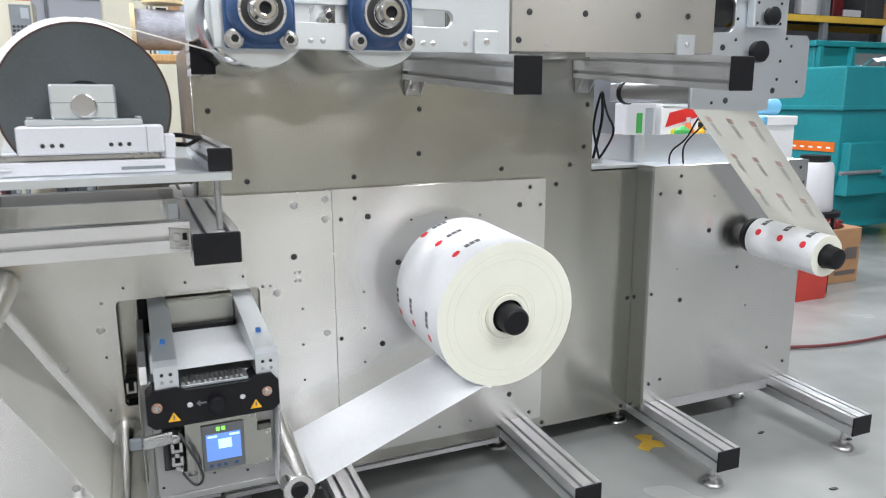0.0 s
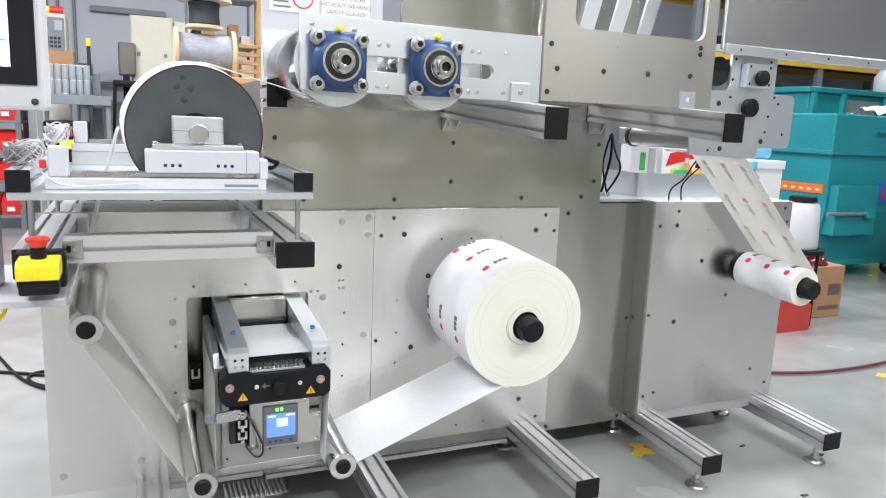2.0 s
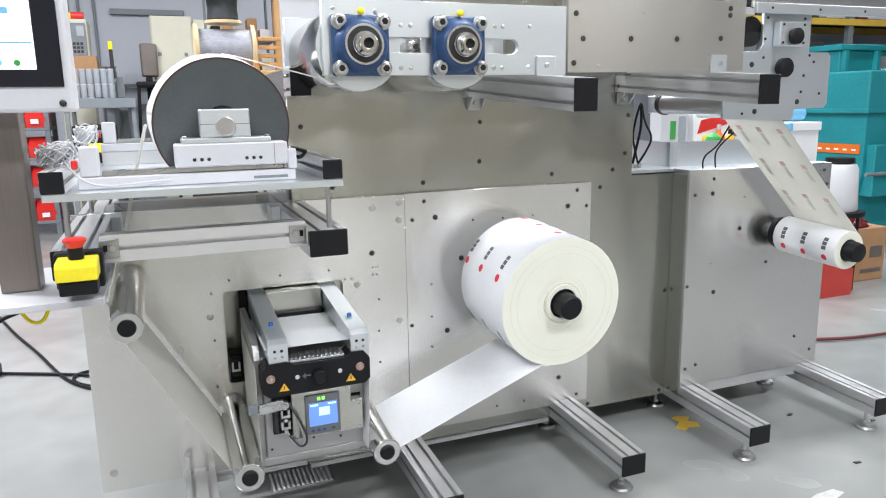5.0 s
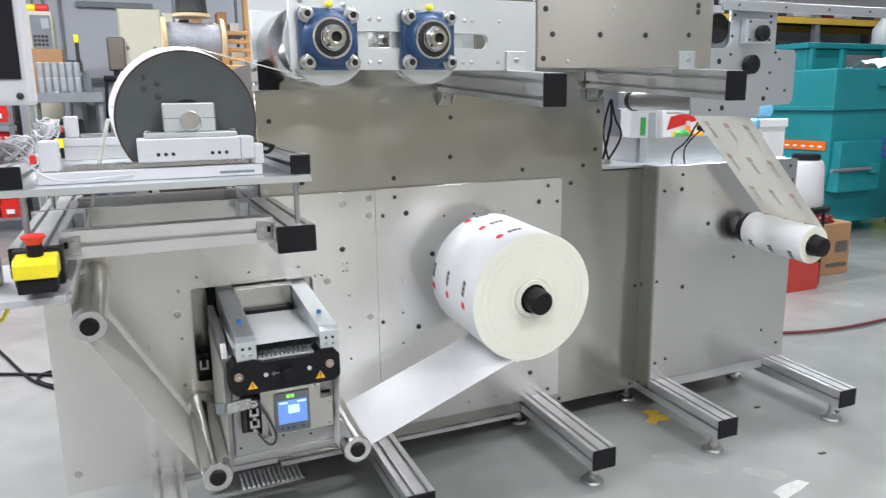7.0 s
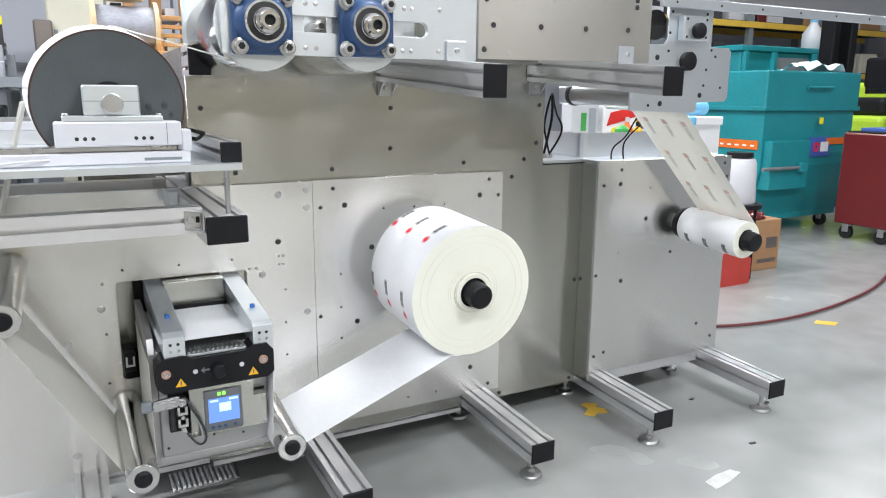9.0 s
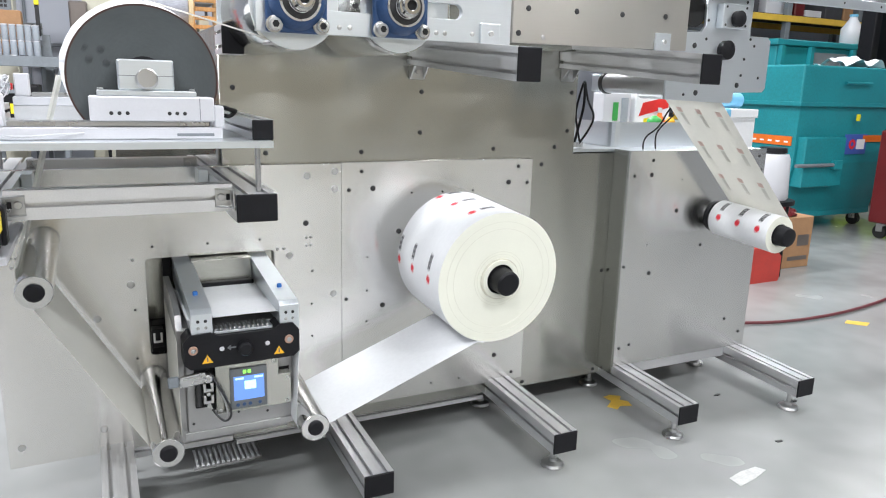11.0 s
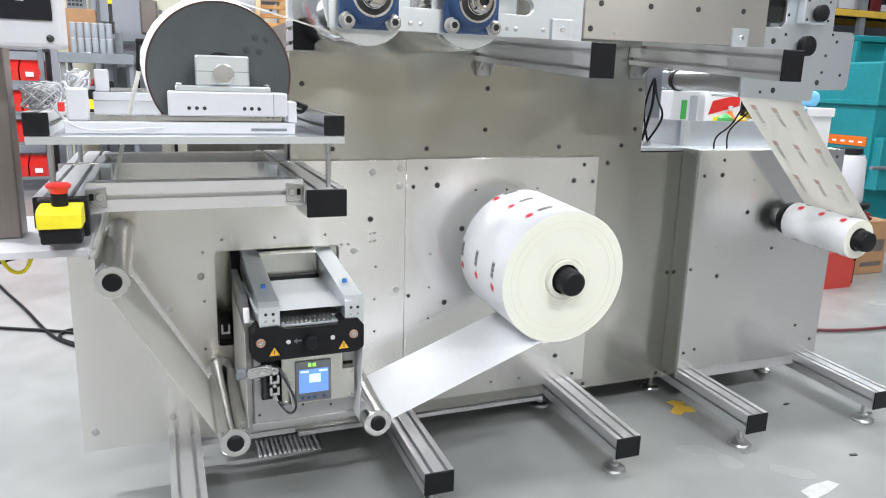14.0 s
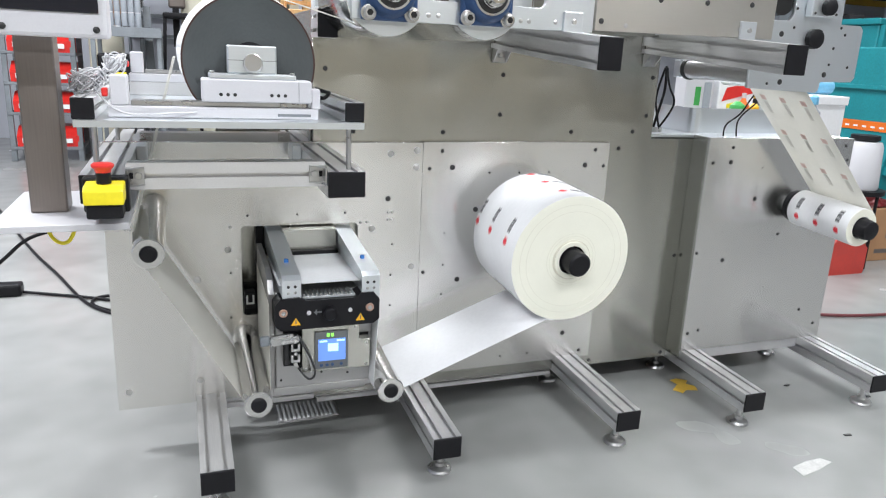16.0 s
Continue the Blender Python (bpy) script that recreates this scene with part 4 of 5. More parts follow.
def drum():
    t = thing("magnetic_drum", (0.333, 1.40, 1.209), "dark grey cast drum wrapped in white label web", "drum")
    part("disc", lathe("y", (0, 0), [(0.120, 0.004), (0.1475, 0.0), (0.150, 0.003), (0.150, 0.30), (0.12, 0.302)], 96), DRUMGREY, t, "dark grey disc face", smooth=True, local=True)
    part("rim", tube("y", (0, 0), 0.1515, 0.1475, -0.001, 0.004, 96), RUST, t, "rust-brown rim", smooth=True, local=True)
    part("shaft", cyl("y", (0, 0), 0.02, -0.085, 0.40, 24), STEEL, t, smooth=True, local=True)
    part("hub", tube("y", (0, 0), 0.045, 0.02, -0.012, 0.004, 32), BLACK, t, "black hub ring", smooth=True, local=True)
    part("hub_ring", tube("y", (0, 0), 0.036, 0.02, -0.016, -0.0115, 32), STEEL, t, smooth=True, local=True)
    for u, v in ((0.0, 0.0), (0.030, 0.010), (0.012, 0.028), (-0.020, 0.020)):
        part("dimple", lathe("y", (0.103 + u - 0.006, v - 0.015), [(0.0005, 0.0022), (0.004, 0.0026), (0.0075, 0.0036)], 16), DIMPLEGREY, t, smooth=True, local=True)
    return t


DRUM = drum()
web("drum_web", arc(0.333, 1.209, 0.1615, 86, 75, 4) + [(0.573, 1.314), (0.650, 1.282)], 1.42, 1.448, LINER, "narrow pale liner strip leaving the drum", 0.0)


def drum_wrap():
    t = thing("drum_wrap", (0.333, 1.41, 1.37), "loose white backing sheet wrapped round the drum", "backing sheet")
    bm = bmesh.new()
    rings = []
    for i in range(57):
        a = 196 - i * (196 - 52) / 56
        fade = max(0.05, min(1, (a - 50) / 60, (197 - a) / 30))
        ro = 0.1525 + 0.011 * fade + 0.0012 * noise.noise(Vector((a * 0.15, 0, 0)))
        y0 = 1.405 + 0.004 * noise.noise(Vector((a * 0.22, 3, 0)))
        c, d = math.cos(radians(a)), math.sin(radians(a))
        rings.append([bm.verts.new((0.333 + r * c, y, 1.209 + r * d)) for r, y in ((0.1518, y0), (ro, y0 + 0.012), (ro, 1.69), (0.1518, 1.69))])
    for p, q in zip(rings, rings[1:]):
        for k in range(4):
            bm.faces.new((p[k], p[(k + 1) % 4], q[(k + 1) % 4], q[k]))
    bm.faces.new(rings[0])
    bm.faces.new(rings[-1])
    bmesh.ops.recalc_face_normals(bm, faces=bm.faces[:])
    part("sheet", bm, PAPER, t)


drum_wrap()


# ---------------------------------------------------------------- operator controls
def emergency_stop():
    t = thing("emergency_stop", (0.022, 1.22, 0.895), "yellow and black emergency stop box with red mushroom button", "emergency stop")
    part("base", box(-0.023, 0.066, 1.248, 1.288, 0.893, 0.968, 0.005, 2), BLACK, t)
    part("lower_shell", box(-0.012, 0.057, 1.186, 1.2475, 0.893, 0.9225, 0.004, 2), BLACK, t)
    part("cover", bevelled(prism("x", [(1.178, 0.923), (1.2475, 0.923), (1.2475, 0.962), (1.192, 0.960), (1.178, 0.952)], -0.015, 0.060), 0.003, 2), YELLOW, t, "yellow cover")
    part("collar", cyl("z", (0.022, 1.218), 0.0145, 0.961, 0.984, 24), BLACK, t, smooth=True)
    part("button", lathe("z", (0.022, 1.218), [(0.0145, 0.9842), (0.016, 0.990), (0.0215, 0.996), (0.022, 1.000), (0.018, 1.003), (0.006, 1.004)], 28), RED, t, "red mushroom button", smooth=True)
    return t


emergency_stop()


def control_panel():
    t = thing("control_panel", (-0.08, 1.40, 0.87), "white touchscreen control panel on a brown steel post", "control panel")
    part("shelf_plate", box(-0.20, 0.062, 1.235, 1.62, 0.858, 0.872, 0.001), WHITEPAINT, t)
    part("post", box(-0.142, -0.068, 1.36, 1.43, 0.8725, 1.25, 0.004, 2), DARKBROWN, t, "brown steel post")
    h = part("enclosure", box(-0.44, 0.049, 1.25, 1.33, 1.245, 1.60, 0.008, 2), WHITEPAINT, t, "white panel enclosure")
    part("bezel", box(-0.41, 0.034, 1.2455, 1.2495, 1.293, 1.585, 0.001), SCREENGLASS, t, "black glass bezel")
    s = part("screen", box(-0.37, -0.009, 1.2438, 1.2452, 1.325, 1.55, 0), HMISCREEN, t, "lit white touchscreen")
    for i, (x, mt) in enumerate(((-0.10, PRINTRED), (-0.07, SKYBLUE), (-0.04, GREEN))):
        part("soft_key", cyl("y", (x, 1.337), 0.006, 1.2432, 1.2437, 12, 0), mt, s)
    part("tool_bar", box(-0.30, -0.012, 1.2432, 1.2437, 1.372, 1.375, 0), SKYBLUE, s)
    part("soft_key", box(-0.075, -0.045, 1.2432, 1.2437, 1.425, 1.437, 0), SKYBLUE, s)
    for x in (-0.05 - 0.085, 0.028):
        part("screw", lathe("y", (x, 1.262), [(0.003, 1.245), (0.0065, 1.247), (0.0065, 1.25)], 14), DARKSTEEL, t, smooth=True)
    return t


control_panel()


# ---------------------------------------------------------------- wiring on the machine
def tangle(name, c, size, n, r, material, seed, label):
    """A bundle of loosely coiled cable."""
    rnd = random.Random(seed)
    t = thing(name, c, label, "cable bundle")
    for k in range(n):
        ph, tilt = rnd.uniform(0, 6.28), rnd.uniform(-0.5, 0.5)
        ox, oy, oz = (rnd.uniform(-0.25, 0.25) * v for v in size)
        pts = []
        for i in range(11):
            a = ph + i * 0.62
            pts.append((c[0] + ox + size[0] * 0.5 * math.cos(a), c[1] + oy + size[1] * 0.5 * math.sin(a), c[2] + oz + size[2] * 0.5 * math.sin(a * 1.3 + tilt * 3) + tilt * 0.01))
        cable("loop", pts, r, material, t)
    return t


GREYCABLE = mk("light_grey_cable", (0.55, 0.55, 0.57), 0.45, 0, 0.08, 30)
tangle("cable_bundle", (-0.018, 1.44, 1.154), (0.054, 0.10, 0.040), 34, 0.0017, GREYCABLE, 3, "tied bundle of light grey actuator cable")
tangle("cable_bundle", (-0.004, 2.02, 1.176), (0.045, 0.12, 0.045), 26, 0.0019, GREYCABLE, 5, "tied bundle of light grey actuator cable")


def table_wiring():
    w = thing("actuator_cable", (0.1, 1.3, 1.1), "thin grey cable lying along the actuator", "cable")
    cable("cable", [(0.0, 1.40, 1.14), (0.03, 1.31, 1.115), (0.06, 1.302, 1.095), (0.11, 1.300, 1.093), (0.17, 1.306, 1.098), (0.21, 1.312, 1.099)], 0.002, GREYCABLE, w)
    for dz, dy in ((0.0, 0.0), (-0.018, 0.01)):
        w = thing("air_line", (0.5, 1.36, 1.14), "black cable from the carriage to the side bar", "cable")
        cable("cable", [(0.462, 1.36 + dy, 1.150 + dz), (0.49, 1.37, 1.152 + dz), (0.51, 1.42, 1.145 + dz), (0.54, 1.50, 1.138), (0.552, 1.60, 1.133), (0.556, 1.8, 1.133)], 0.0045, BLACK, w)
        part("gland", cyl("x", (1.36 + dy, 1.150 + dz), 0.007, 0.462, 0.474, 12), STEEL, w)
    for pts, r in (([(1.842, 1.88, 1.240), (1.880, 1.92, 1.170), (1.884, 1.95, 1.090), (1.868, 1.96, 0.999)], 0.005),
                   ([(1.846, 1.88, 1.235), (1.895, 1.93, 1.170), (1.955, 1.95, 1.115), (1.925, 1.95, 1.055), (1.885, 1.96, 0.999)], 0.0042),
                   ([(1.838, 1.88, 1.235), (1.842, 1.93, 1.140), (1.872, 1.95, 1.070), (1.902, 1.96, 0.999)], 0.0042)):
        x = pts[-1][0]
        w = thing("sensor_cable", (x, 1.96, 0.997), "black cable dropping behind the main plate", "cable")
        cable("cable", pts, r, BLACK, w)
        part("gland", cyl("z", (x, 1.96), 0.009, 0.9972, 1.015, 10), STEEL, w)
    for k, bend in enumerate((-0.03, 0.03)):
        w = thing("sensor_cable", (2.13, 1.8, 1.0), "thin black sensor cable pair above the cabinet", "cable")
        cable("cable", [(2.16, 1.70, 1.23), (2.15 + bend, 1.74, 1.15), (2.12, 1.78, 1.08), (2.09 + bend, 1.80, 1.04), (2.10 + bend, 1.80, 0.999)], 0.003, BLACK, w)


table_wiring()


def safety_sign():
    t = thing("safety_sign", (0.86, 2.386, 1.36), "white safety notice on a steel guard plate", "sign")
    part("guard_plate", box(0.64, 1.10, 2.386, 2.396, 1.3605, 1.86, 0.001), WHITEPAINT, t)
    part("notice", box(0.860, 1.046, 2.382, 2.3855, 1.632, 1.80, 0), PAPER, t, "white printed notice")
    part("notice", box(0.668, 0.850, 2.382, 2.3855, 1.632, 1.80, 0), PAPER, t, "white printed notice with a red symbol")
    for i, line in enumerate(("SAFETY GLASSES", "WITHOUT WEARING", "DO NOT ENTER")):
        cu = bpy.data.curves.new("lettering", "FONT")
        cu.body, cu.size, cu.align_x, cu.extrude = line, 0.0205, "CENTER", 0.0003
        tmp = bpy.data.objects.new("lettering", cu)
        me = bpy.data.meshes.new_from_object(tmp)
        bpy.data.objects.remove(tmp)
        me.transform(Matrix.Translation((0.953, 2.3815, 1.639 + 0.026 * i)) @ Matrix(((1, 0, 0, 0), (0, 0, -1, 0), (0, 1, 0, 0), (0, 0, 0, 1))))
        me.materials.clear()
        me.materials.append(PRINTBLACK)
        fixed(new("lettering", me), t)
    part("symbol_ring", tube("y", (0.79, 1.685), 0.04, 0.034, 2.380, 2.3818, 32), PRINTRED, t, "red prohibition ring")
    for i in range(3):
        part("text_bar", box(0.682, 0.745 - 0.008 * i, 2.3808, 2.3818, 1.645 + 0.018 * i, 1.652 + 0.018 * i, 0), GREYPAINT, t)


safety_sign()


# ---------------------------------------------------------------- on and behind the narrow cabinet
def tray_and_goods():
    t = thing("steel_tray", (2.3, 2.0, 1.002), "polished stainless tray standing on the cabinet", "tray")
    pts = [(2.02, 2.20), (2.02, 1.96)] + [(2.06 - 0.04 * math.cos(radians(a)), 1.94 - 0.04 * math.sin(radians(a)) + 0.02) for a in (15, 35, 55, 75, 90)] + [(2.55, 1.92), (2.55, 2.2)]
    bm = bmesh.new()
    for z0, z1, off in ((0.9975, 1.092, 0.0),):
        n = len(pts)
        outer = [(x, y) for x, y in pts]
        inner = [(x + (0.003 if x < 2.3 else -0.003), y + 0.003) for x, y in pts]
        prism("z", outer + inner[::-1], z0, z1, bm)
    part("wall", bm, MILLED, t)
    part("floor_sheet", box(2.03, 2.54, 1.97, 2.2, 0.9975, 1.008, 0), CHROME, t)
    goods = [("detergent_box", (2.25, 2.40, 2.28, 2.36, 0.9975, 1.20), WHITEPAINT, "white carton of supplies with a green mark"), ("supply_carton", (2.42, 2.62, 2.27, 2.37, 0.9975, 1.22), PAPER, "white and red printed carton"),
             ("paper_box", (2.90, 3.10, 2.2, 2.4, 0.0, 1.135), PAPER, "tall white carton beside the cabinet")]
    for name, b, mt, lab in goods:
        g = thing(name, (b[0], b[2], b[4]), lab, "carton")
        part("carton", box(*b, 0.004), mt, g)
        if name == "supply_carton":
            part("printed_panel", prism("y", [(2.44, 1.10), (2.61, 1.14), (2.61, 1.19), (2.46, 1.16)], 2.2685, 2.2695), RED, g, "red printed panel")
            part("printed_panel", prism("y", [(2.47, 1.07), (2.56, 1.09), (2.55, 1.105), (2.47, 1.09)], 2.2685, 2.2695), YELLOW, g, "yellow printed panel")
        if name == "detergent_box":
            part("printed_panel", box(2.30, 2.33, 2.2785, 2.2795, 1.08, 1.16, 0), GREEN, g, "green printed panel")
            part("printed_panel", box(2.345, 2.385, 2.2785, 2.2795, 1.06, 1.18, 0), CLEAR, g)
        if name == "paper_box":
            part("lid", box(2.893, 3.107, 2.193, 2.407, 1.1, 1.14, 0.003), PAPER, g)
    b = thing("spray_bottle", (2.625, 1.94, 0.997), "clear spray bottle with light blue cap", "bottle")
    part("bottle", lathe("z", (2.625, 1.94), [(0.030, 0.9975), (0.032, 1.01), (0.032, 1.085), (0.014, 1.105), (0.012, 1.115)], 20), CLEAR, b, smooth=True)
    part("cap", lathe("z", (2.625, 1.94), [(0.017, 1.115), (0.019, 1.119), (0.018, 1.145), (0.012, 1.152)], 20), SKYBLUE, b, smooth=True)
    b = thing("glue_bottle", (2.47, 2.1, 1.008), "small amber bottle with dark cap in the tray", "bottle")
    part("bottle", lathe("z", (2.47, 2.1), [(0.018, 1.008), (0.02, 1.012), (0.02, 1.09), (0.008, 1.105)], 16), AMBER, b, smooth=True)
    part("cap", cyl("z", (2.47, 2.1), 0.009, 1.105, 1.125, 12), BLACK, b, smooth=True)
    b = thing("round_bottle", (2.40, 2.12, 1.008), "round green bottle in the tray", "bottle")
    part("bottle", lathe("z", (2.40, 2.12), [(0.02, 1.008), (0.034, 1.03), (0.037, 1.06), (0.03, 1.095), (0.01, 1.11)], 20), GREEN, b, smooth=True)
    b = thing("marker_bottle", (2.60, 2.05, 0.997), "orange plastic squeeze bottle on the cabinet", "bottle")
    part("bottle", lathe("z", (2.545, 2.25), [(0.024, 0.9975), (0.027, 1.003), (0.027, 1.085), (0.012, 1.105), (0.009, 1.118)], 20), ORANGE, b, smooth=True)
    part("cap", cyl("z", (2.545, 2.25), 0.010, 1.118, 1.140, 14), WHITEPAINT, b, smooth=True)
    r = thing("film_roll", (2.95, 2.3, 1.141), "light blue film roll lying on the carton", "film roll")
    part("film", tube("x", (2.30, 1.179), 0.036, 0.016, 2.93, 3.08, 28), SKYBLUE, r, smooth=True)


tray_and_goods()


# ---------------------------------------------------------------- rear of the hall, right
def waste_hopper():
    t = thing("waste_hopper", (6.3, 4.4, 0), "teal steel self-dumping waste hopper with closed lid on casters", "hopper")
    x0, x1, y0, y1 = 5.69, 7.0, 4.0, 4.9
    part("body", prism("x", [(y0 + 0.10, 0.17), (y1, 0.17), (y1, 1.13), (y0 + 0.02, 1.13), (y0 + 0.02, 0.62)], x0 + 0.03, x1 - 0.03), TEAL, t)
    part("lid", box(x0, x1, y0, y1 + 0.03, 1.132, 1.47, 0.015, 2), TEAL, t, "teal folding lid")
    part("lid_rim", box(x0 - 0.015, x1 + 0.015, y0 - 0.015, y1 + 0.045, 1.12, 1.16, 0.006), TEAL, t)
    part("lid_handle", tube("x", (y0 - 0.03, 1.33), 0.012, 0.004, 6.2, 6.55, 12), TEAL, t)
    part("pocket", box(5.75, 6.28, y0 - 0.06, y0 + 0.10, 0.42, 0.86, 0.01), TEAL, t)
    part("release_lever", cyl("x", (y0 - 0.09, 0.62), 0.016, 5.62, 6.12, 12), GREYPAINT, t, "dark steel release lever", smooth=True)
    part("lever_plate", box(6.1, 6.2, y0 - 0.11, y0 - 0.06, 0.58, 0.66, 0.004), TEAL, t)
    part("base_rail", box(x0 + 0.02, x1 - 0.02, y0 + 0.1, y0 + 0.22, 0.12, 0.17, 0.004), TEAL, t)
    part("base_rail", box(x0 + 0.02, x1 - 0.02, y1 - 0.14, y1 - 0.02, 0.12, 0.17, 0.004), TEAL, t)
    lab = part("label_plate", box(6.36, 6.66, y0 + 0.012, y0 + 0.0195, 0.70, 0.88, 0), mk("blue_label_print", (0.06, 0.12, 0.45), 0.4), t, "blue label with a plain white and red mark")
    part("mark", tube("y", (6.46, 0.79), 0.045, 0.02, y0 + 0.009, y0 + 0.0115, 20), PRINTRED, lab)
    part("mark", box(6.52, 6.63, y0 + 0.009, y0 + 0.0115, 0.745, 0.835, 0), PAPER, lab)
    part("strap", box(6.60, 6.95, y0 + 0.010, y0 + 0.0195, 0.81, 0.87, 0), ORANGE, t, "orange strap")
    strap = part("strap", box(x0 + 0.018, x0 + 0.0295, y0 + 0.06, y0 + 0.62, 0.78, 0.86, 0), ORANGE, t, "orange strap with pale pattern")
    for i in range(6):
        part("strap_mark", box(x0 + 0.015, x0 + 0.0178, y0 + 0.09 + i * 0.085, y0 + 0.13 + i * 0.085, 0.805, 0.82, 0), PAPER, strap)
    part("padlock", box(6.42, 6.46, y0 - 0.035, y0 - 0.016, 1.0, 1.06, 0.004), YELLOW, t, "yellow padlock")
    for cx in (5.82, 6.85):
        for cy in (4.16, 4.78):
            c = part("caster", cyl("x", (cy, 0.062), 0.062, cx - 0.02, cx + 0.02, 24), RUBBER, t, smooth=True)
            part("caster_fork", box(cx - 0.03, cx + 0.03, cy - 0.03, cy + 0.03, 0.062, 0.12, 0.004), STEEL, c)
    rag = thing("rag", (6.7, 4.3, 1.47), "crumpled white cloth on the hopper lid", "cloth")
    bm = bmesh.new()
    bmesh.ops.create_grid(bm, x_segments=40, y_segments=26, size=0.5)
    for v in bm.verts:
        n = noise.noise(v.co * 3.2) * 0.045 + noise.noise(v.co * 7) * 0.014
        v.co = Vector((6.66 + v.co.x * 0.55 + n * 0.5, 4.30 + v.co.y * 0.35, 1.474 + max(0.004, 0.075 - 0.11 * (abs(v.co.x) ** 2 + abs(v.co.y) ** 2) + n * 1.7)))
    part("cloth", bm, PAPER, rag, smooth=True)


waste_hopper()


def far_hopper():
    t = thing("steel_bin", (8.3, 6.4, 0), "teal steel bin with ribs standing before the rack", "bin")
    part("body", box(7.45, 9.25, 5.8, 7.0, 0.0, 1.78, 0.012), TEAL, t)
    part("rim", box(7.42, 9.28, 5.77, 7.03, 1.781, 1.85, 0.01), TEAL, t)
    for x in (7.5, 8.0, 8.75, 9.2):
        part("rib", box(x - 0.03, x + 0.03, 5.74, 5.7995, 0.0, 1.78, 0.004), TEAL, t)
    part("inset_panel", box(8.06, 8.68, 5.788, 5.7995, 1.45, 1.72, 0.002), GREYPAINT, t)
    j = thing("plastic_jug", (9.0, 6.0, 1.85), "translucent white plastic jug on the bin", "jug")
    part("jug", lathe("z", (9.0, 6.0), [(0.12, 1.851), (0.13, 1.87), (0.13, 2.05), (0.05, 2.17), (0.045, 2.2)], 24), WHITEPAINT, j, smooth=True)
    part("cap", cyl("z", (9.0, 6.0), 0.05, 2.2, 2.23, 16), SKYBLUE, j, smooth=True)


far_hopper()


def tool_cart():
    t = thing("tool_cart", (6.7, 3.45, 0), "red enamelled steel tool cart on casters", "tool cart")
    part("body", box(6.34, 7.2, 3.2, 3.68, 0.14, 0.94, 0.012), REDPAINT, t)
    for i in range(4):
        d = part("drawer", box(6.37, 7.17, 3.185, 3.1995, 0.2 + 0.18 * i, 0.36 + 0.18 * i, 0.004), REDPAINT, t)
        part("drawer_pull", box(6.42, 7.12, 3.175, 3.1845, 0.345 + 0.18 * i, 0.357 + 0.18 * i, 0.002), STEEL, d)
    part("top_mat", box(6.36, 7.18, 3.22, 3.66, 0.9405, 0.955, 0.003), BLACK, t)
    for cx in (6.42, 7.1):
        for cy in (3.28, 3.6):
            c = part("caster", cyl("x", (cy, 0.06), 0.06, cx - 0.018, cx + 0.018, 20), RUBBER, t, smooth=True)
            part("caster_fork", box(cx - 0.028, cx + 0.028, cy - 0.028, cy + 0.028, 0.06, 0.14, 0.003), STEEL, c)
    b = thing("binder", (6.6, 3.45, 0.955), "blue binder lying on the tool cart", "binder")
    part("cover", box(6.42, 6.74, 3.3, 3.58, 0.9555, 0.985, 0.004), mk("blue_card", (0.05, 0.12, 0.42), 0.5), b)
    p = thing("paper_sheet", (6.9, 3.45, 0.955), "white sheets lying on the tool cart", "paper")
    part("sheet", box(6.78, 7.0, 3.3, 3.6, 0.9555, 0.962, 0), PAPER, p)


tool_cart()


def forklift():
    t = thing("forklift", (8.7, 5.0, 0), "lime green forklift with black mast and seat", "forklift")
    part("body", box(8.0, 9.6, 4.35, 5.2, 0.2, 1.05, 0.06, 3), LIME, t)
    part("hood", box(8.6, 9.6, 4.4, 5.15, 1.05, 1.42, 0.06, 3), LIME, t)
    part("seat", box(8.25, 8.65, 4.5, 5.0, 1.05, 1.25, 0.05, 3), BLACK, t)
    part("backrest", box(8.60, 8.72, 4.5, 5.0, 1.25, 1.7, 0.04, 3), BLACK, t)
    for x in (8.30, 8.62):
        part("mast_rail", box(x, x + 0.12, 5.22, 5.40, 0.05, 3.0, 0.01), BLACK, t)
    part("mast_bar", box(8.42, 8.62, 5.25, 5.35, 2.2, 2.3, 0.01), BLACK, t)
    part("guard_post", prism("y", [(8.95, 1.3), (9.0, 1.3), (9.35, 2.4), (9.30, 2.4)], 4.42, 4.48), BLACK, t)
    for x in (8.3, 9.3):
        for y in (4.40, 5.1):
            w = part("wheel", cyl("y", (x, 0.26), 0.26, y - 0.08, y + 0.08, 32, 0.02), RUBBER, t, smooth=True)
            part("rim", cyl("y", (x, 0.26), 0.13, y - 0.09, y + 0.09, 20), STEEL, w, smooth=True)


forklift()


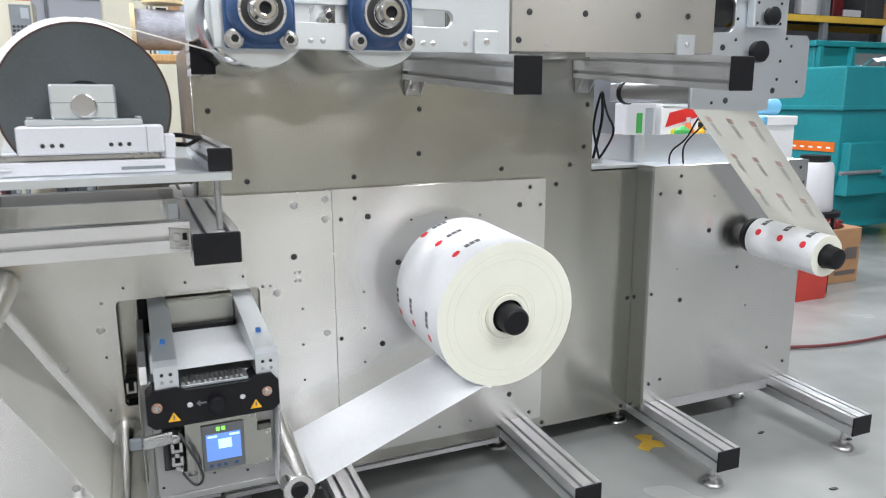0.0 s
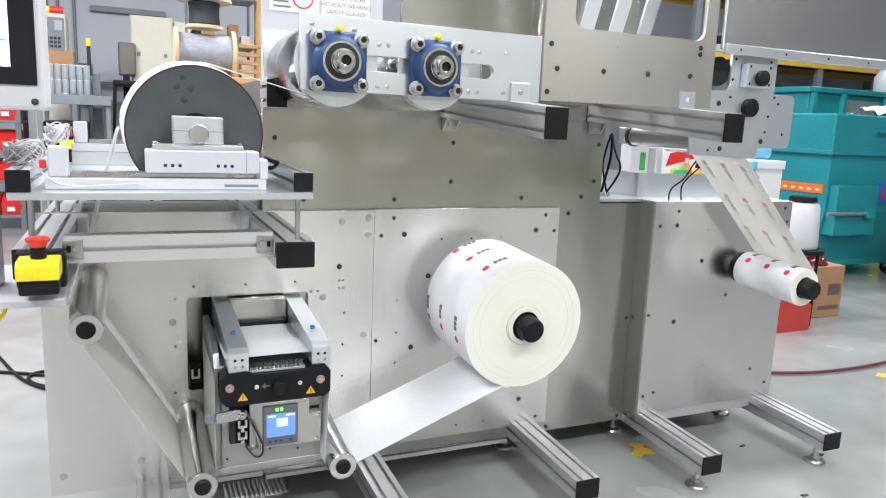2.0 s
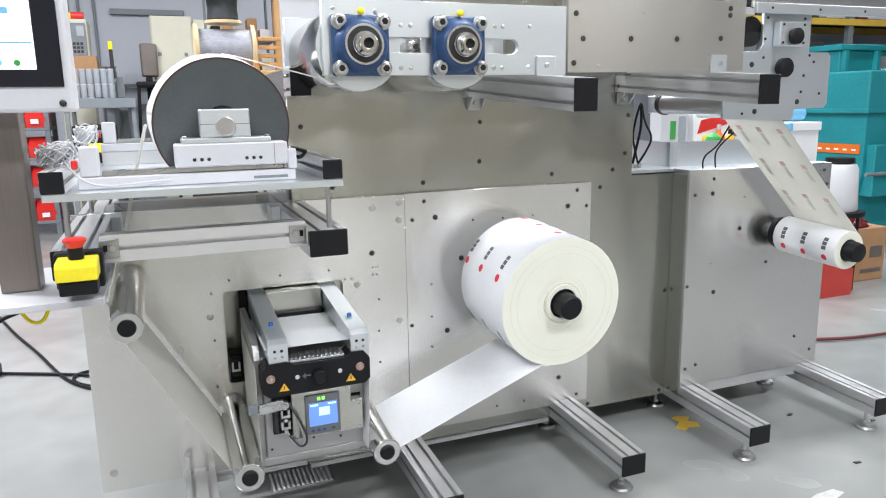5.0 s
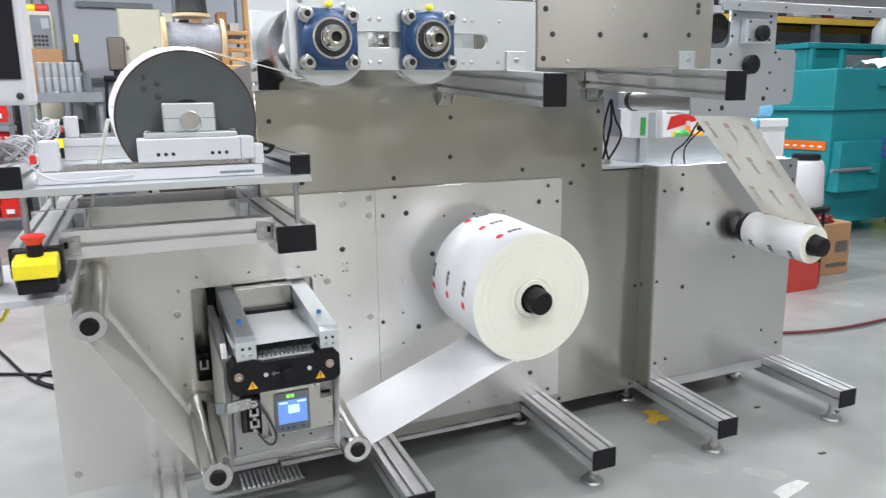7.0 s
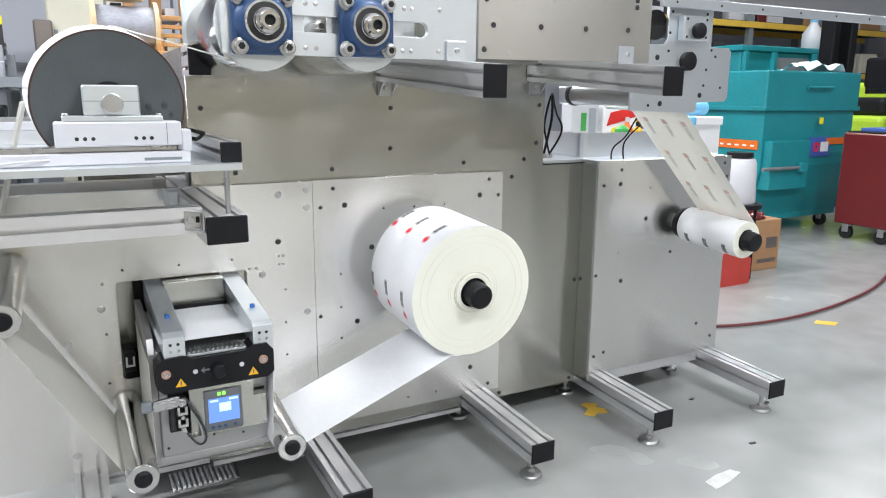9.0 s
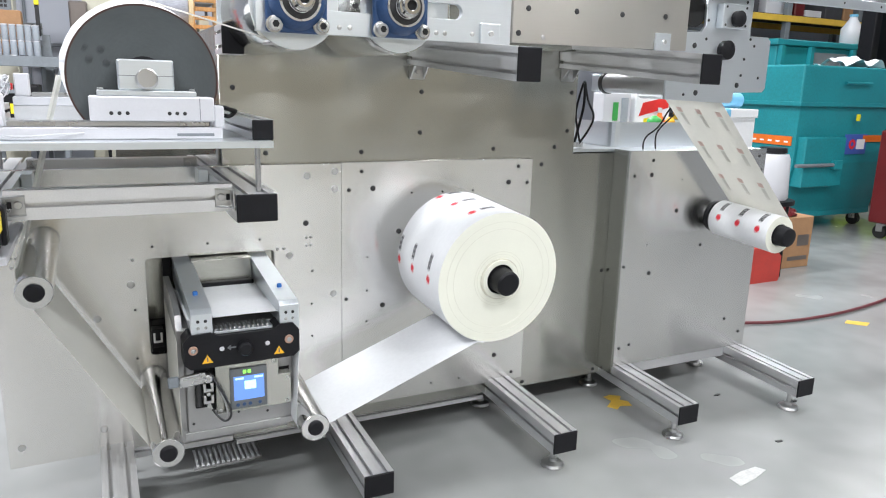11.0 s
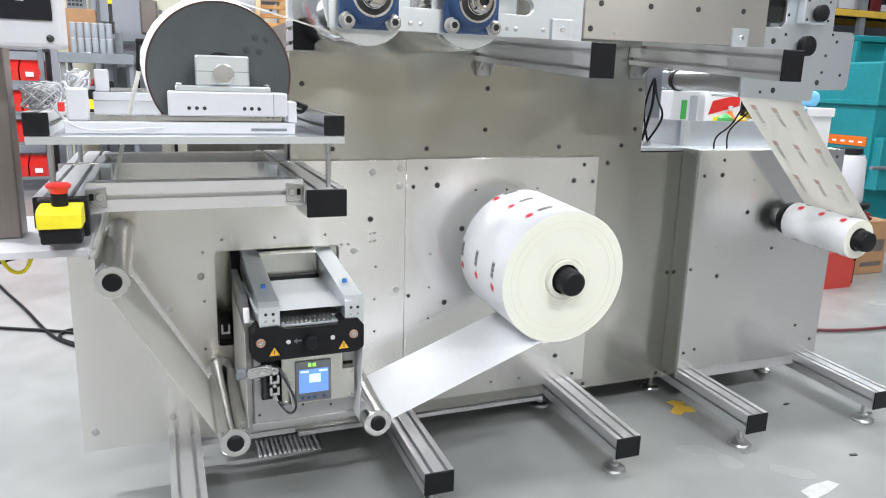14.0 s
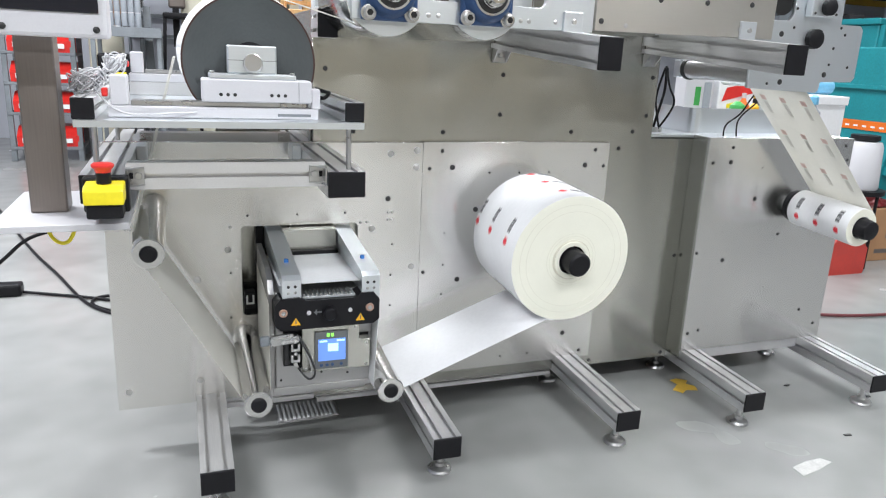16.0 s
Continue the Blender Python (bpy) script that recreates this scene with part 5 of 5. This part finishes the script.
def pallet_rack():
    t = thing("pallet_rack", (10.5, 8.0, 0), "tall dark pallet rack with yellow beams", "pallet rack")
    for x in (7.2, 9.6, 12.0, 14.0):
        for y in (7.5, 8.5):
            part("upright", box(x - 0.05, x + 0.05, y - 0.04, y + 0.04, 0, 4.2, 0.004), GREYPAINT, t)
    for z in (0.9, 1.62, 2.33, 3.2):
        for y in (7.44, 8.45):
            part("beam", box(7.25, 13.95, y, y + 0.05, z - 0.06, z + 0.03, 0.004), YELLOWBEAM, t, "yellow beam")
        part("deck", box(7.25, 13.95, 7.5, 8.44, z + 0.031, z + 0.045, 0), DARKRACK, t)
    rnd = random.Random(11)
    mats = [DARKRACK, DARKRACK, DARKRACK, CARDBOARD, GREYPAINT, WHITEPAINT, REDPAINT]
    for z, top in ((0.0, 0.8), (0.946, 1.5), (1.666, 2.2), (2.376, 3.05)):
        x = 7.4
        while x < 13.7:
            w, h = rnd.uniform(0.18, 0.55), rnd.uniform(0.15, 0.95) * (top - z)
            g = thing("stock_box", (x, 7.8, z), "stored goods box on the rack shelf", "box", "goods on the rack")
            part("carton", box(x, x + w, 7.6, 8.3, z, z + h, 0.01), mats[rnd.randrange(len(mats))] if x < 12.2 or z < 0.9 else (BEIGE, WHITEPAINT, CARDBOARD)[rnd.randrange(3)], g)
            x += w + rnd.uniform(0.02, 0.18)


pallet_rack()


def floor_clutter():
    b = thing("cardboard_box", (4.65, 3.2, 0), "brown cardboard box with dark printing", "box")
    part("carton", box(4.46, 4.85, 3.1, 3.45, 0, 0.37, 0.005), CARDBOARD, b)
    part("print_bar", box(4.62, 4.82, 3.0985, 3.0995, 0.055, 0.085, 0), DARKBROWN, b)
    part("print_bar", box(4.70, 4.82, 3.0985, 3.0995, 0.16, 0.24, 0), DARKBROWN, b)
    c = thing("red_cloth", (4.62, 3.2, 0.37), "crumpled dark red cloth on the box", "cloth")
    bm = bmesh.new()
    bmesh.ops.create_icosphere(bm, subdivisions=4, radius=1)
    for v in bm.verts:
        k = 1 + 0.22 * noise.noise(v.co * 3) + 0.1 * noise.noise(v.co * 9)
        v.co = Vector((4.60 + v.co.x * 0.17 * k, 3.24 + v.co.y * 0.12 * k, 0.372 + max(0.0, v.co.z * 0.075 * k)))
    part("cloth", bm, REDPAINT, c, smooth=True)
    g = thing("fuel_can", (4.12, 2.95, 0), "red plastic fuel can with spout", "fuel can")
    part("can", prism("y", [(3.99, 0.0), (4.27, 0.0), (4.28, 0.02), (4.28, 0.17), (4.20, 0.235), (4.02, 0.235), (3.98, 0.2), (3.98, 0.02)], 2.88, 3.05), DULLRED, g)
    part("handle", tube("y", (4.10, 0.255), 0.05, 0.032, 2.94, 2.98, 20), DULLRED, g)
    part("spout", prism("y", [(4.22, 0.20), (4.26, 0.18), (4.38, 0.06), (4.35, 0.045)], 2.95, 2.98), DULLRED, g)
    s = thing("work_stool", (4.28, 3.05, 0), "black steel stool behind the machine", "stool")
    part("seat", cyl("z", (4.28, 3.05), 0.17, 0.50, 0.53, 28), BLACK, s, smooth=True)
    for a in range(4):
        x, y = 4.28 + 0.13 * math.cos(a * 1.571 + 0.78), 3.05 + 0.13 * math.sin(a * 1.571 + 0.78)
        part("leg", cyl("z", (x, y), 0.011, 0, 0.50, 10), BLACK, s, smooth=True)
    j = thing("plastic_pail", (4.28, 3.05, 0.53), "white plastic pail with black lid on a stool", "pail")
    part("pail", lathe("z", (4.28, 3.05), [(0.118, 0.531), (0.125, 0.545), (0.112, 0.80), (0.10, 0.83), (0.07, 0.835)], 32), WHITEPAINT, j, smooth=True)
    part("lid", lathe("z", (4.28, 3.05), [(0.075, 0.836), (0.088, 0.842), (0.085, 0.872), (0.03, 0.876)], 28), BLACK, j, "black lid", smooth=True)
    h = thing("air_hose", (4.0, 2.25, 0), "dark red air hose lying on the floor", "hose")
    cable("hose", [(2.9, 2.75, 0.014), (3.1, 2.38, 0.014), (3.4, 2.23, 0.014), (3.8, 2.19, 0.014), (4.3, 2.24, 0.014), (5.0, 2.41, 0.014), (5.8, 2.8, 0.014), (7.0, 3.0, 0.014)], 0.009, mk("dark_red_hose", (0.11, 0.02, 0.025), 0.5), h)
    for k, (pts, mt, lab) in enumerate((([(1.962, 1.752), (1.985, 1.718), (2.015, 1.738), (2.060, 1.722), (2.072, 1.760), (2.050, 1.785), (2.078, 1.812), (2.040, 1.838), (2.005, 1.832), (2.012, 1.790)], YELLOWBEAM, "worn yellow floor tape mark"), ([(1.990, 1.121), (2.072, 1.136), (2.148, 1.160), (2.130, 1.189), (2.06, 1.186), (1.993, 1.170)], OLDTAPE, "white strip of tape on the floor"), ([(3.86, 2.10), (3.93, 2.02), (4.0, 2.05), (3.92, 2.13)], YELLOWBEAM, "worn yellow floor tape mark"))):
        tp = thing("floor_tape", (*pts[0], 0), lab, "tape")
        part("tape", prism("z", pts, 0.0005, 0.0016), mt, tp)
    # Flat patch with thin pale ribs, flush with the floor.
    mat = thing("ribbed_mat", (0.54, 1.95, 0), "pale ribbed flat patch on the floor under the machine", "mat")
    part("backing", prism("z", [(0.435, 1.885), (0.650, 1.893), (0.655, 1.985), (0.625, 2.022), (0.455, 2.025)], 0.0005, 0.003), PROFILE, mat)
    for i in range(13):
        x = 0.445 + 0.0158 * i
        part("rib", box(x, x + 0.0085, 1.895, 2.01, 0.003, 0.0065, 0.001), PAPER, mat)
    for k, (x, y, a) in enumerate(((2.357, 1.282, 0.4), (2.458, 1.666, 1.2), (1.30, 0.62, 0.2), (2.71, 1.50, 2.0))):
        chip = thing("floor_debris", (x, y, 0), "small dark scrap lying on the floor", "scrap", "scraps on the floor")
        part("scrap", prism("z", [(x + 0.016 * math.cos(a + v) * w, y + 0.009 * math.sin(a + v) * w) for v, w in ((0, 1), (1.1, 0.7), (2.0, 1.1), (3.2, 0.8), (4.1, 0.6), (5.2, 1.0))], 0.0005, 0.004), DARKSTEEL, chip)
    for k, pts in enumerate(([(-1.9, 7.6, 0.008), (-1.45, 6.5, 0.008), (-1.08, 5.42, 0.008), (-0.69, 4.25, 0.008), (-0.50, 3.80, 0.008), (-0.345, 3.36, 0.008), (-0.255, 3.19, 0.008), (-0.15, 3.08, 0.008), (0.0, 2.95, 0.008), (0.3, 2.75, 0.008)], [(-0.62, 3.51, 0.012), (-0.50, 3.455, 0.01), (-0.32, 3.37, 0.01), (-0.20, 3.30, 0.01), (-0.02, 3.16, 0.01), (0.3, 2.85, 0.01)], [(0.25, 3.0, 0.008), (-0.02, 3.05, 0.008), (-0.19, 3.14, 0.008), (-0.29, 3.26, 0.008), (-0.27, 3.36, 0.012), (-0.14, 3.37, 0.010), (0.1, 3.22, 0.008)])):
        c = thing("power_cable", pts[1], "black power cable lying on the floor", "cable")
        cable("cable", pts, 0.008, BLACK, c)
        if k == 1:
            part("plug", box(-0.735, -0.615, 3.465, 3.545, 0.0, 0.062, 0.012, 2), BLACK, c, "black plug block")
    y = thing("looped_cable", (-0.1, 1.5, 0.86), "yellow cable loop hanging below the shelf", "cable")
    cable("cable", [(-0.145, 1.5, 0.857), (-0.14, 1.5, 0.80), (-0.115, 1.5, 0.762), (-0.08, 1.5, 0.775), (-0.065, 1.5, 0.857)], 0.0045, YELLOW, y)
    c = thing("looped_cable", (-0.2, 1.6, 0.86), "black cable hanging below the shelf", "cable")
    cable("cable", [(-0.52, 1.85, 0.52), (-0.40, 1.78, 0.58), (-0.29, 1.72, 0.665), (-0.23, 1.70, 0.728), (-0.177, 1.70, 0.748), (-0.115, 1.68, 0.765), (-0.06, 1.60, 0.857)], 0.005, BLACK, c)


floor_clutter()


# ---------------------------------------------------------------- rear of the hall, left
def bin_rack():
    t = thing("bin_rack", (-1.15, 8.2, 0), "grey steel shelf rack filled with red bins", "shelf rack")
    for x in (-1.47, -0.85):
        for y in (8.0, 8.55):
            part("post", box(x - 0.025, x + 0.025, y - 0.02, y + 0.02, 0, 2.0, 0.003), GREYPAINT, t)
    levels = (0.15, 0.50, 0.80, 1.10, 1.42)
    for z in levels:
        part("shelf", box(-1.49, -0.83, 7.97, 8.57, z - 0.03, z, 0.003), GREYPAINT, t)
    for z in levels:
        for i in range(3):
            x = -1.43 + i * 0.195
            b = thing("storage_bin", (x, 8.0, z), "red plastic storage bin on the rack", "bin", "red bins on the rack")
            part("bin", prism("x", [(7.99, z + 0.001), (8.4, z + 0.001), (8.4, z + 0.2), (8.12, z + 0.2), (7.97, z + 0.11)], x, x + 0.18), RED, b)
            part("label_card", box(x + 0.05, x + 0.12, 7.966, 7.971, z + 0.04, z + 0.085, 0), PAPER, b)


bin_rack()


def left_background():
    t = thing("machine_control", (-0.52, 8.3, 0), "beige machine control cabinet with dark keypad", "control cabinet")
    part("cabinet", box(-0.72, -0.40, 8.2, 8.6, 0, 2.19, 0.01), BEIGE, t)
    k = part("keypad", box(-0.595, -0.415, 8.185, 8.1995, 1.82, 2.15, 0.004), GREYPAINT, t, "dark grey keypad panel")
    part("screen", box(-0.50, -0.43, 8.18, 8.1848, 2.02, 2.12, 0), CLEAR, k)
    for i in range(4):
        for j in range(3):
            part("key", box(-0.58 + 0.035 * i, -0.555 + 0.035 * i, 8.18, 8.1848, 1.85 + 0.04 * j, 1.875 + 0.04 * j, 0), DARKSTEEL, k)
    part("beacon", cyl("x", (8.35, 2.235), 0.04, -0.70, -0.55, 20), YELLOW, t, "yellow beacon", smooth=True)
    part("beacon", cyl("x", (8.35, 2.235), 0.04, -0.549, -0.43, 20), RED, t, "red beacon", smooth=True)
    # trolley with jars
    b = thing("parts_trolley", (-0.28, 7.6, 0), "dark grey steel parts trolley with open trays", "trolley")
    part("shelf", box(-0.62, 0.02, 7.3, 8.0, 1.30, 1.345, 0.004), GREYPAINT, b)
    part("lip", box(-0.62, 0.02, 7.29, 7.2999, 1.28, 1.372, 0.003), GREYPAINT, b)
    part("riser", box(-0.60, -0.14, 7.50, 7.95, 1.3455, 1.372, 0.003), GREYPAINT, b)
    part("shelf", box(-0.62, 0.02, 7.3, 8.0, 0.55, 0.59, 0.004), GREYPAINT, b)
    for x in (-0.59, -0.01):
        for y in (7.34, 7.96):
            part("leg", box(x - 0.02, x + 0.02, y - 0.02, y + 0.02, 0, 1.30, 0.003), GREYPAINT, b)
    tote = thing("storage_tote", (-0.40, 7.6, 0.59), "black plastic tote with a yellow label under the trolley top", "tote")
    part("tub", box(-0.57, -0.20, 7.36, 7.92, 0.5905, 1.12, 0.02, 2), BLACK, tote)
    part("label_card", box(-0.44, -0.32, 7.3575, 7.3598, 0.86, 0.95, 0), YELLOW, tote, "yellow label")
    part("handle", box(-0.46, -0.30, 7.345, 7.3598, 1.04, 1.075, 0.004), GREYPAINT, tote)
    tote = thing("storage_tote", (-0.12, 7.6, 0.59), "dark grey metal tote on the trolley's lower shelf", "tote")
    part("tub", box(-0.17, -0.04, 7.42, 7.9, 0.5905, 0.92, 0.01), DARKRACK, tote)
    rnd = random.Random(4)
    for row in range(2):
        for i in range(6):
            x, z = -0.50 + 0.062 * i, 1.3725 + 0.141 * row
            j = thing("clear_jar", (x, 7.53, z), "clear plastic jar of small parts", "jar", "jars on the trolley")
            part("jar", lathe("z", (x, 7.53), [(0.027, z), (0.029, z + 0.004), (0.029, z + 0.125), (0.024, z + 0.132)], 16), CLEAR, j, smooth=True)
            part("lid", cyl("z", (x, 7.53), 0.028, z + 0.1325, z + 0.1405, 16), WHITEPAINT, j, smooth=True)
    for i in range(16):
        x, y = rnd.uniform(-0.42, -0.03), rnd.uniform(7.33, 7.46)
        p = thing("loose_part", (x, y, 1.345), "small metal part lying on the trolley", "part", "loose parts on the trolley")
        part("piece", box(x, x + rnd.uniform(0.02, 0.07), y, y + 0.03, 1.3455, 1.3455 + rnd.uniform(0.012, 0.04), 0.004), rnd.choice((STEEL, PAPER, DARKSTEEL, RED)), p)
    c = thing("cardboard_box", (-0.43, 7.8, 1.66), "brown cardboard box on the jars' shelf", "box")
    part("carton", box(-0.57, -0.31, 7.72, 7.94, 1.3725, 1.79, 0.004), CARDBOARD, c)
    # bench grinder on stand and stool
    g = thing("drill_stand", (-0.2, 7.95, 0), "dark grey pedestal drill with yellow lever", "drill")
    part("column", prism("y", [(-0.15, 0), (-0.04, 0), (-0.10, 1.60), (-0.17, 1.60)], 8.08, 8.16), GREYPAINT, g)
    part("head", cyl("x", (8.12, 1.65), 0.06, -0.34, -0.16, 20), STEEL, g, smooth=True)
    part("feed_post", box(-0.205, -0.17, 7.98, 8.02, 1.58, 1.90, 0.004), DARKSTEEL, g)
    part("lever", box(-0.208, -0.165, 7.96, 8.0, 1.87, 1.95, 0.004), YELLOW, g)
    ch = thing("shop_chair", (0.15, 8.4, 0), "dark upholstered shop chair with tall back", "chair")
    part("backrest", box(0.08, 0.26, 8.5, 8.58, 1.62, 1.98, 0.02, 2), DARKBROWN, ch)
    part("seat", box(0.02, 0.40, 8.2, 8.58, 1.50, 1.56, 0.02, 2), BLACK, ch)
    part("seat_post", box(0.12, 0.19, 8.50, 8.57, 1.2, 1.62, 0.004), BLACK, ch)
    for x in (0.04, 0.36):
        for y in (8.22, 8.54):
            part("leg", prism("y", [(x - 0.015, 1.5), (x + 0.015, 1.5), (x + 0.03 if x > 0.2 else x - 0.06, 0), (x if x > 0.2 else x - 0.09, 0)], y - 0.015, y + 0.015), BLACK, ch)
    pn = thing("electrical_cabinet", (0.43, 8.8, 0), "pale beige electrical cabinet with latches", "cabinet")
    part("cabinet", box(0.21, 0.655, 8.6, 9.0, 0, 2.29, 0.008), BEIGE, pn)
    part("door", box(0.225, 0.64, 8.588, 8.5995, 0.1, 2.27, 0.003), BEIGE, pn)
    for x in (0.29, 0.57):
        part("latch", box(x - 0.018, x + 0.018, 8.580, 8.5878, 1.85, 1.89, 0.002), GREYPAINT, pn)
    part("cabinet", box(0.67, 1.0, 8.62, 9.0, 0, 2.26, 0.008), BEIGE, pn)
    wb = tagged(part("trim", box(-0.24, 0.64, 9.94, 10.0, 2.45, 2.52, 0.004), GREYPAINT), "dark grey rail on the rear wall", "rail", kind="structure")
    for x in (-0.72, -0.60, -0.42):
        cd = thing("conduit", (x, 9.97, 0), "grey conduit pipe on the rear wall", "conduit")
        part("pipe", cyl("z", (x, 9.965), 0.016, 0, 4.5, 10), GREYPAINT, cd, smooth=True)
    pipe = thing("rail_pipe", (0, 9.5, 1.4), "dark horizontal rail before the rear wall", "rail")
    for z in (1.30, 1.55):
        part("bar", box(-0.4, 1.5, 9.88, 9.93, z, z + 0.04, 0.004), GREYPAINT, pipe)
    for x in (-0.3, 1.4):
        part("post", box(x, x + 0.05, 9.9305, 9.98, 0, 1.62, 0.004), GREYPAINT, pipe)


left_background()


def wire_spools():
    r = thing("spool_rack", (0.75, 4.7, 0), "varnished wooden slat rack for wire spools", "rack")
    for x in (0.84, 1.05):
        part("post", box(x - 0.02, x + 0.02, 4.68, 4.73, 0, 1.69, 0.004), WOOD, r)
    for i in range(9):
        part("slat", box(0.861, 1.029, 4.69, 4.72, 1.25 + 0.055 * i, 1.275 + 0.055 * i, 0.003), WOOD, r)
    part("deck", box(0.42, 1.07, 4.35, 4.675, 1.44, 1.48, 0.004), WOOD, r)
    for x in (0.46, 1.05):
        part("post", box(x - 0.02, x + 0.02, 4.37, 4.41, 0, 1.44, 0.004), WOOD, r)
    t = thing("wire_spool", (0.633, 4.5, 1.48), "large wooden spool of grey wire", "wire spool", "wire spools")
    for x in (0.45, 0.79):
        part("flange", cyl("x", (4.52, 1.625), 0.145, x, x + 0.024, 36), PALEWOOD, t, "pale wooden flange", smooth=True)
    part("wire_winding", cyl("x", (4.52, 1.625), 0.115, 0.4745, 0.7895, 36), WIREGREY, t, "grey wire winding", smooth=True)
    t = thing("wire_spool", (0.633, 4.5, 1.77), "pale plastic spool of black wire on a larger spool", "wire spool", "wire spools")
    part("wire_winding", lathe("z", (0.633, 4.52), [(0.085, 1.79), (0.095, 1.80), (0.09, 1.86), (0.095, 1.925), (0.085, 1.93)], 32), WIREBLACK, t, "black wire winding", smooth=True)
    part("flange", cyl("z", (0.633, 4.52), 0.112, 1.7705, 1.7895, 40), PALEWOOD, t, smooth=True)
    part("flange", cyl("z", (0.633, 4.52), 0.165, 1.9305, 1.95, 40), BEIGE, t, smooth=True)
    c = thing("wooden_cabinet", (1.3, 5.3, 0), "orange-brown wooden cabinet behind the machine", "cabinet")
    part("body", box(1.10, 1.55, 5.2, 5.6, 0, 2.4, 0.006), WOOD, c)
    part("door", box(1.115, 1.535, 5.186, 5.1995, 0.1, 2.35, 0.004), WOOD, c)
    s = thing("supply_shelf", (0.95, 5.6, 0), "grey shelf with mixed supplies", "shelf")
    for z in (1.5, 1.75, 2.1):
        part("board", box(0.60, 1.09, 5.45, 5.75, z, z + 0.02, 0.003), GREYPAINT, s)
    for x in (0.61, 1.08):
        part("upright", box(x - 0.01, x + 0.01, 5.76, 5.78, 0, 2.3, 0.002), GREYPAINT, s)
    rnd = random.Random(9)
    for z in (1.5205, 1.7705):
        for i in range(5):
            x = 0.63 + 0.09 * i
            b = thing("supply_box", (x, 5.6, z), "small supply box on the shelf", "box", "supplies on the shelf")
            part("carton", box(x, x + 0.07, 5.5, 5.66, z, z + rnd.uniform(0.06, 0.16), 0.003), rnd.choice((BEIGE, WHITEPAINT, SKYBLUE, CARDBOARD, BLACK)), b)


wire_spools()


# ---------------------------------------------------------------- motion
def track(rows, t):
    for (t0, a0), (t1, a1) in zip(rows, rows[1:]):
        if t <= t1 + 1e-6:
            return a0 + (a1 - a0) * (t - t0) / (t1 - t0)
    return rows[-1][1]


def motions():
    times = [i * 0.1 for i in range(161)]
    roll = [(0, 126.5), (1.5, 67), (2, 48.7), (3.5, -8.8), (4.2, -36), (6.4, -120), (6.5, -129), (7, -186.6), (7.5, -262), (9, -546.2), (12.5, -1237), (14.5, -1630.6), (16, -1931.6)]
    turned = [(t, 130 + (a - 130) * 72 / 75) for t, a in roll]
    walk(ROLL, [(t, pose(1.265, 1.45, 0.665) @ TILT @ pose(0, 0, 0, 0, -track(turned, t), 0)) for t in times])
    walk(REWIND, [(t, pose(2.401, 1.43, 0.724) @ TILT @ pose(0, 0, 0, 0, -2.62 * track(turned, t), 0)) for t in times])
    spin = [(0, 208), (2.2, 94), (4.2, -12), (6.4, -150), (6.8, -190), (7.2, -262), (7.5, -326), (8.2, -518), (8.6, -618), (12.5, -1703), (15.1, -2427), (16, -2676)]
    walk(DRUM, [(t, pose(0.333, 1.40, 1.209, 0, -track(spin, t), 0)) for t in times])


motions()
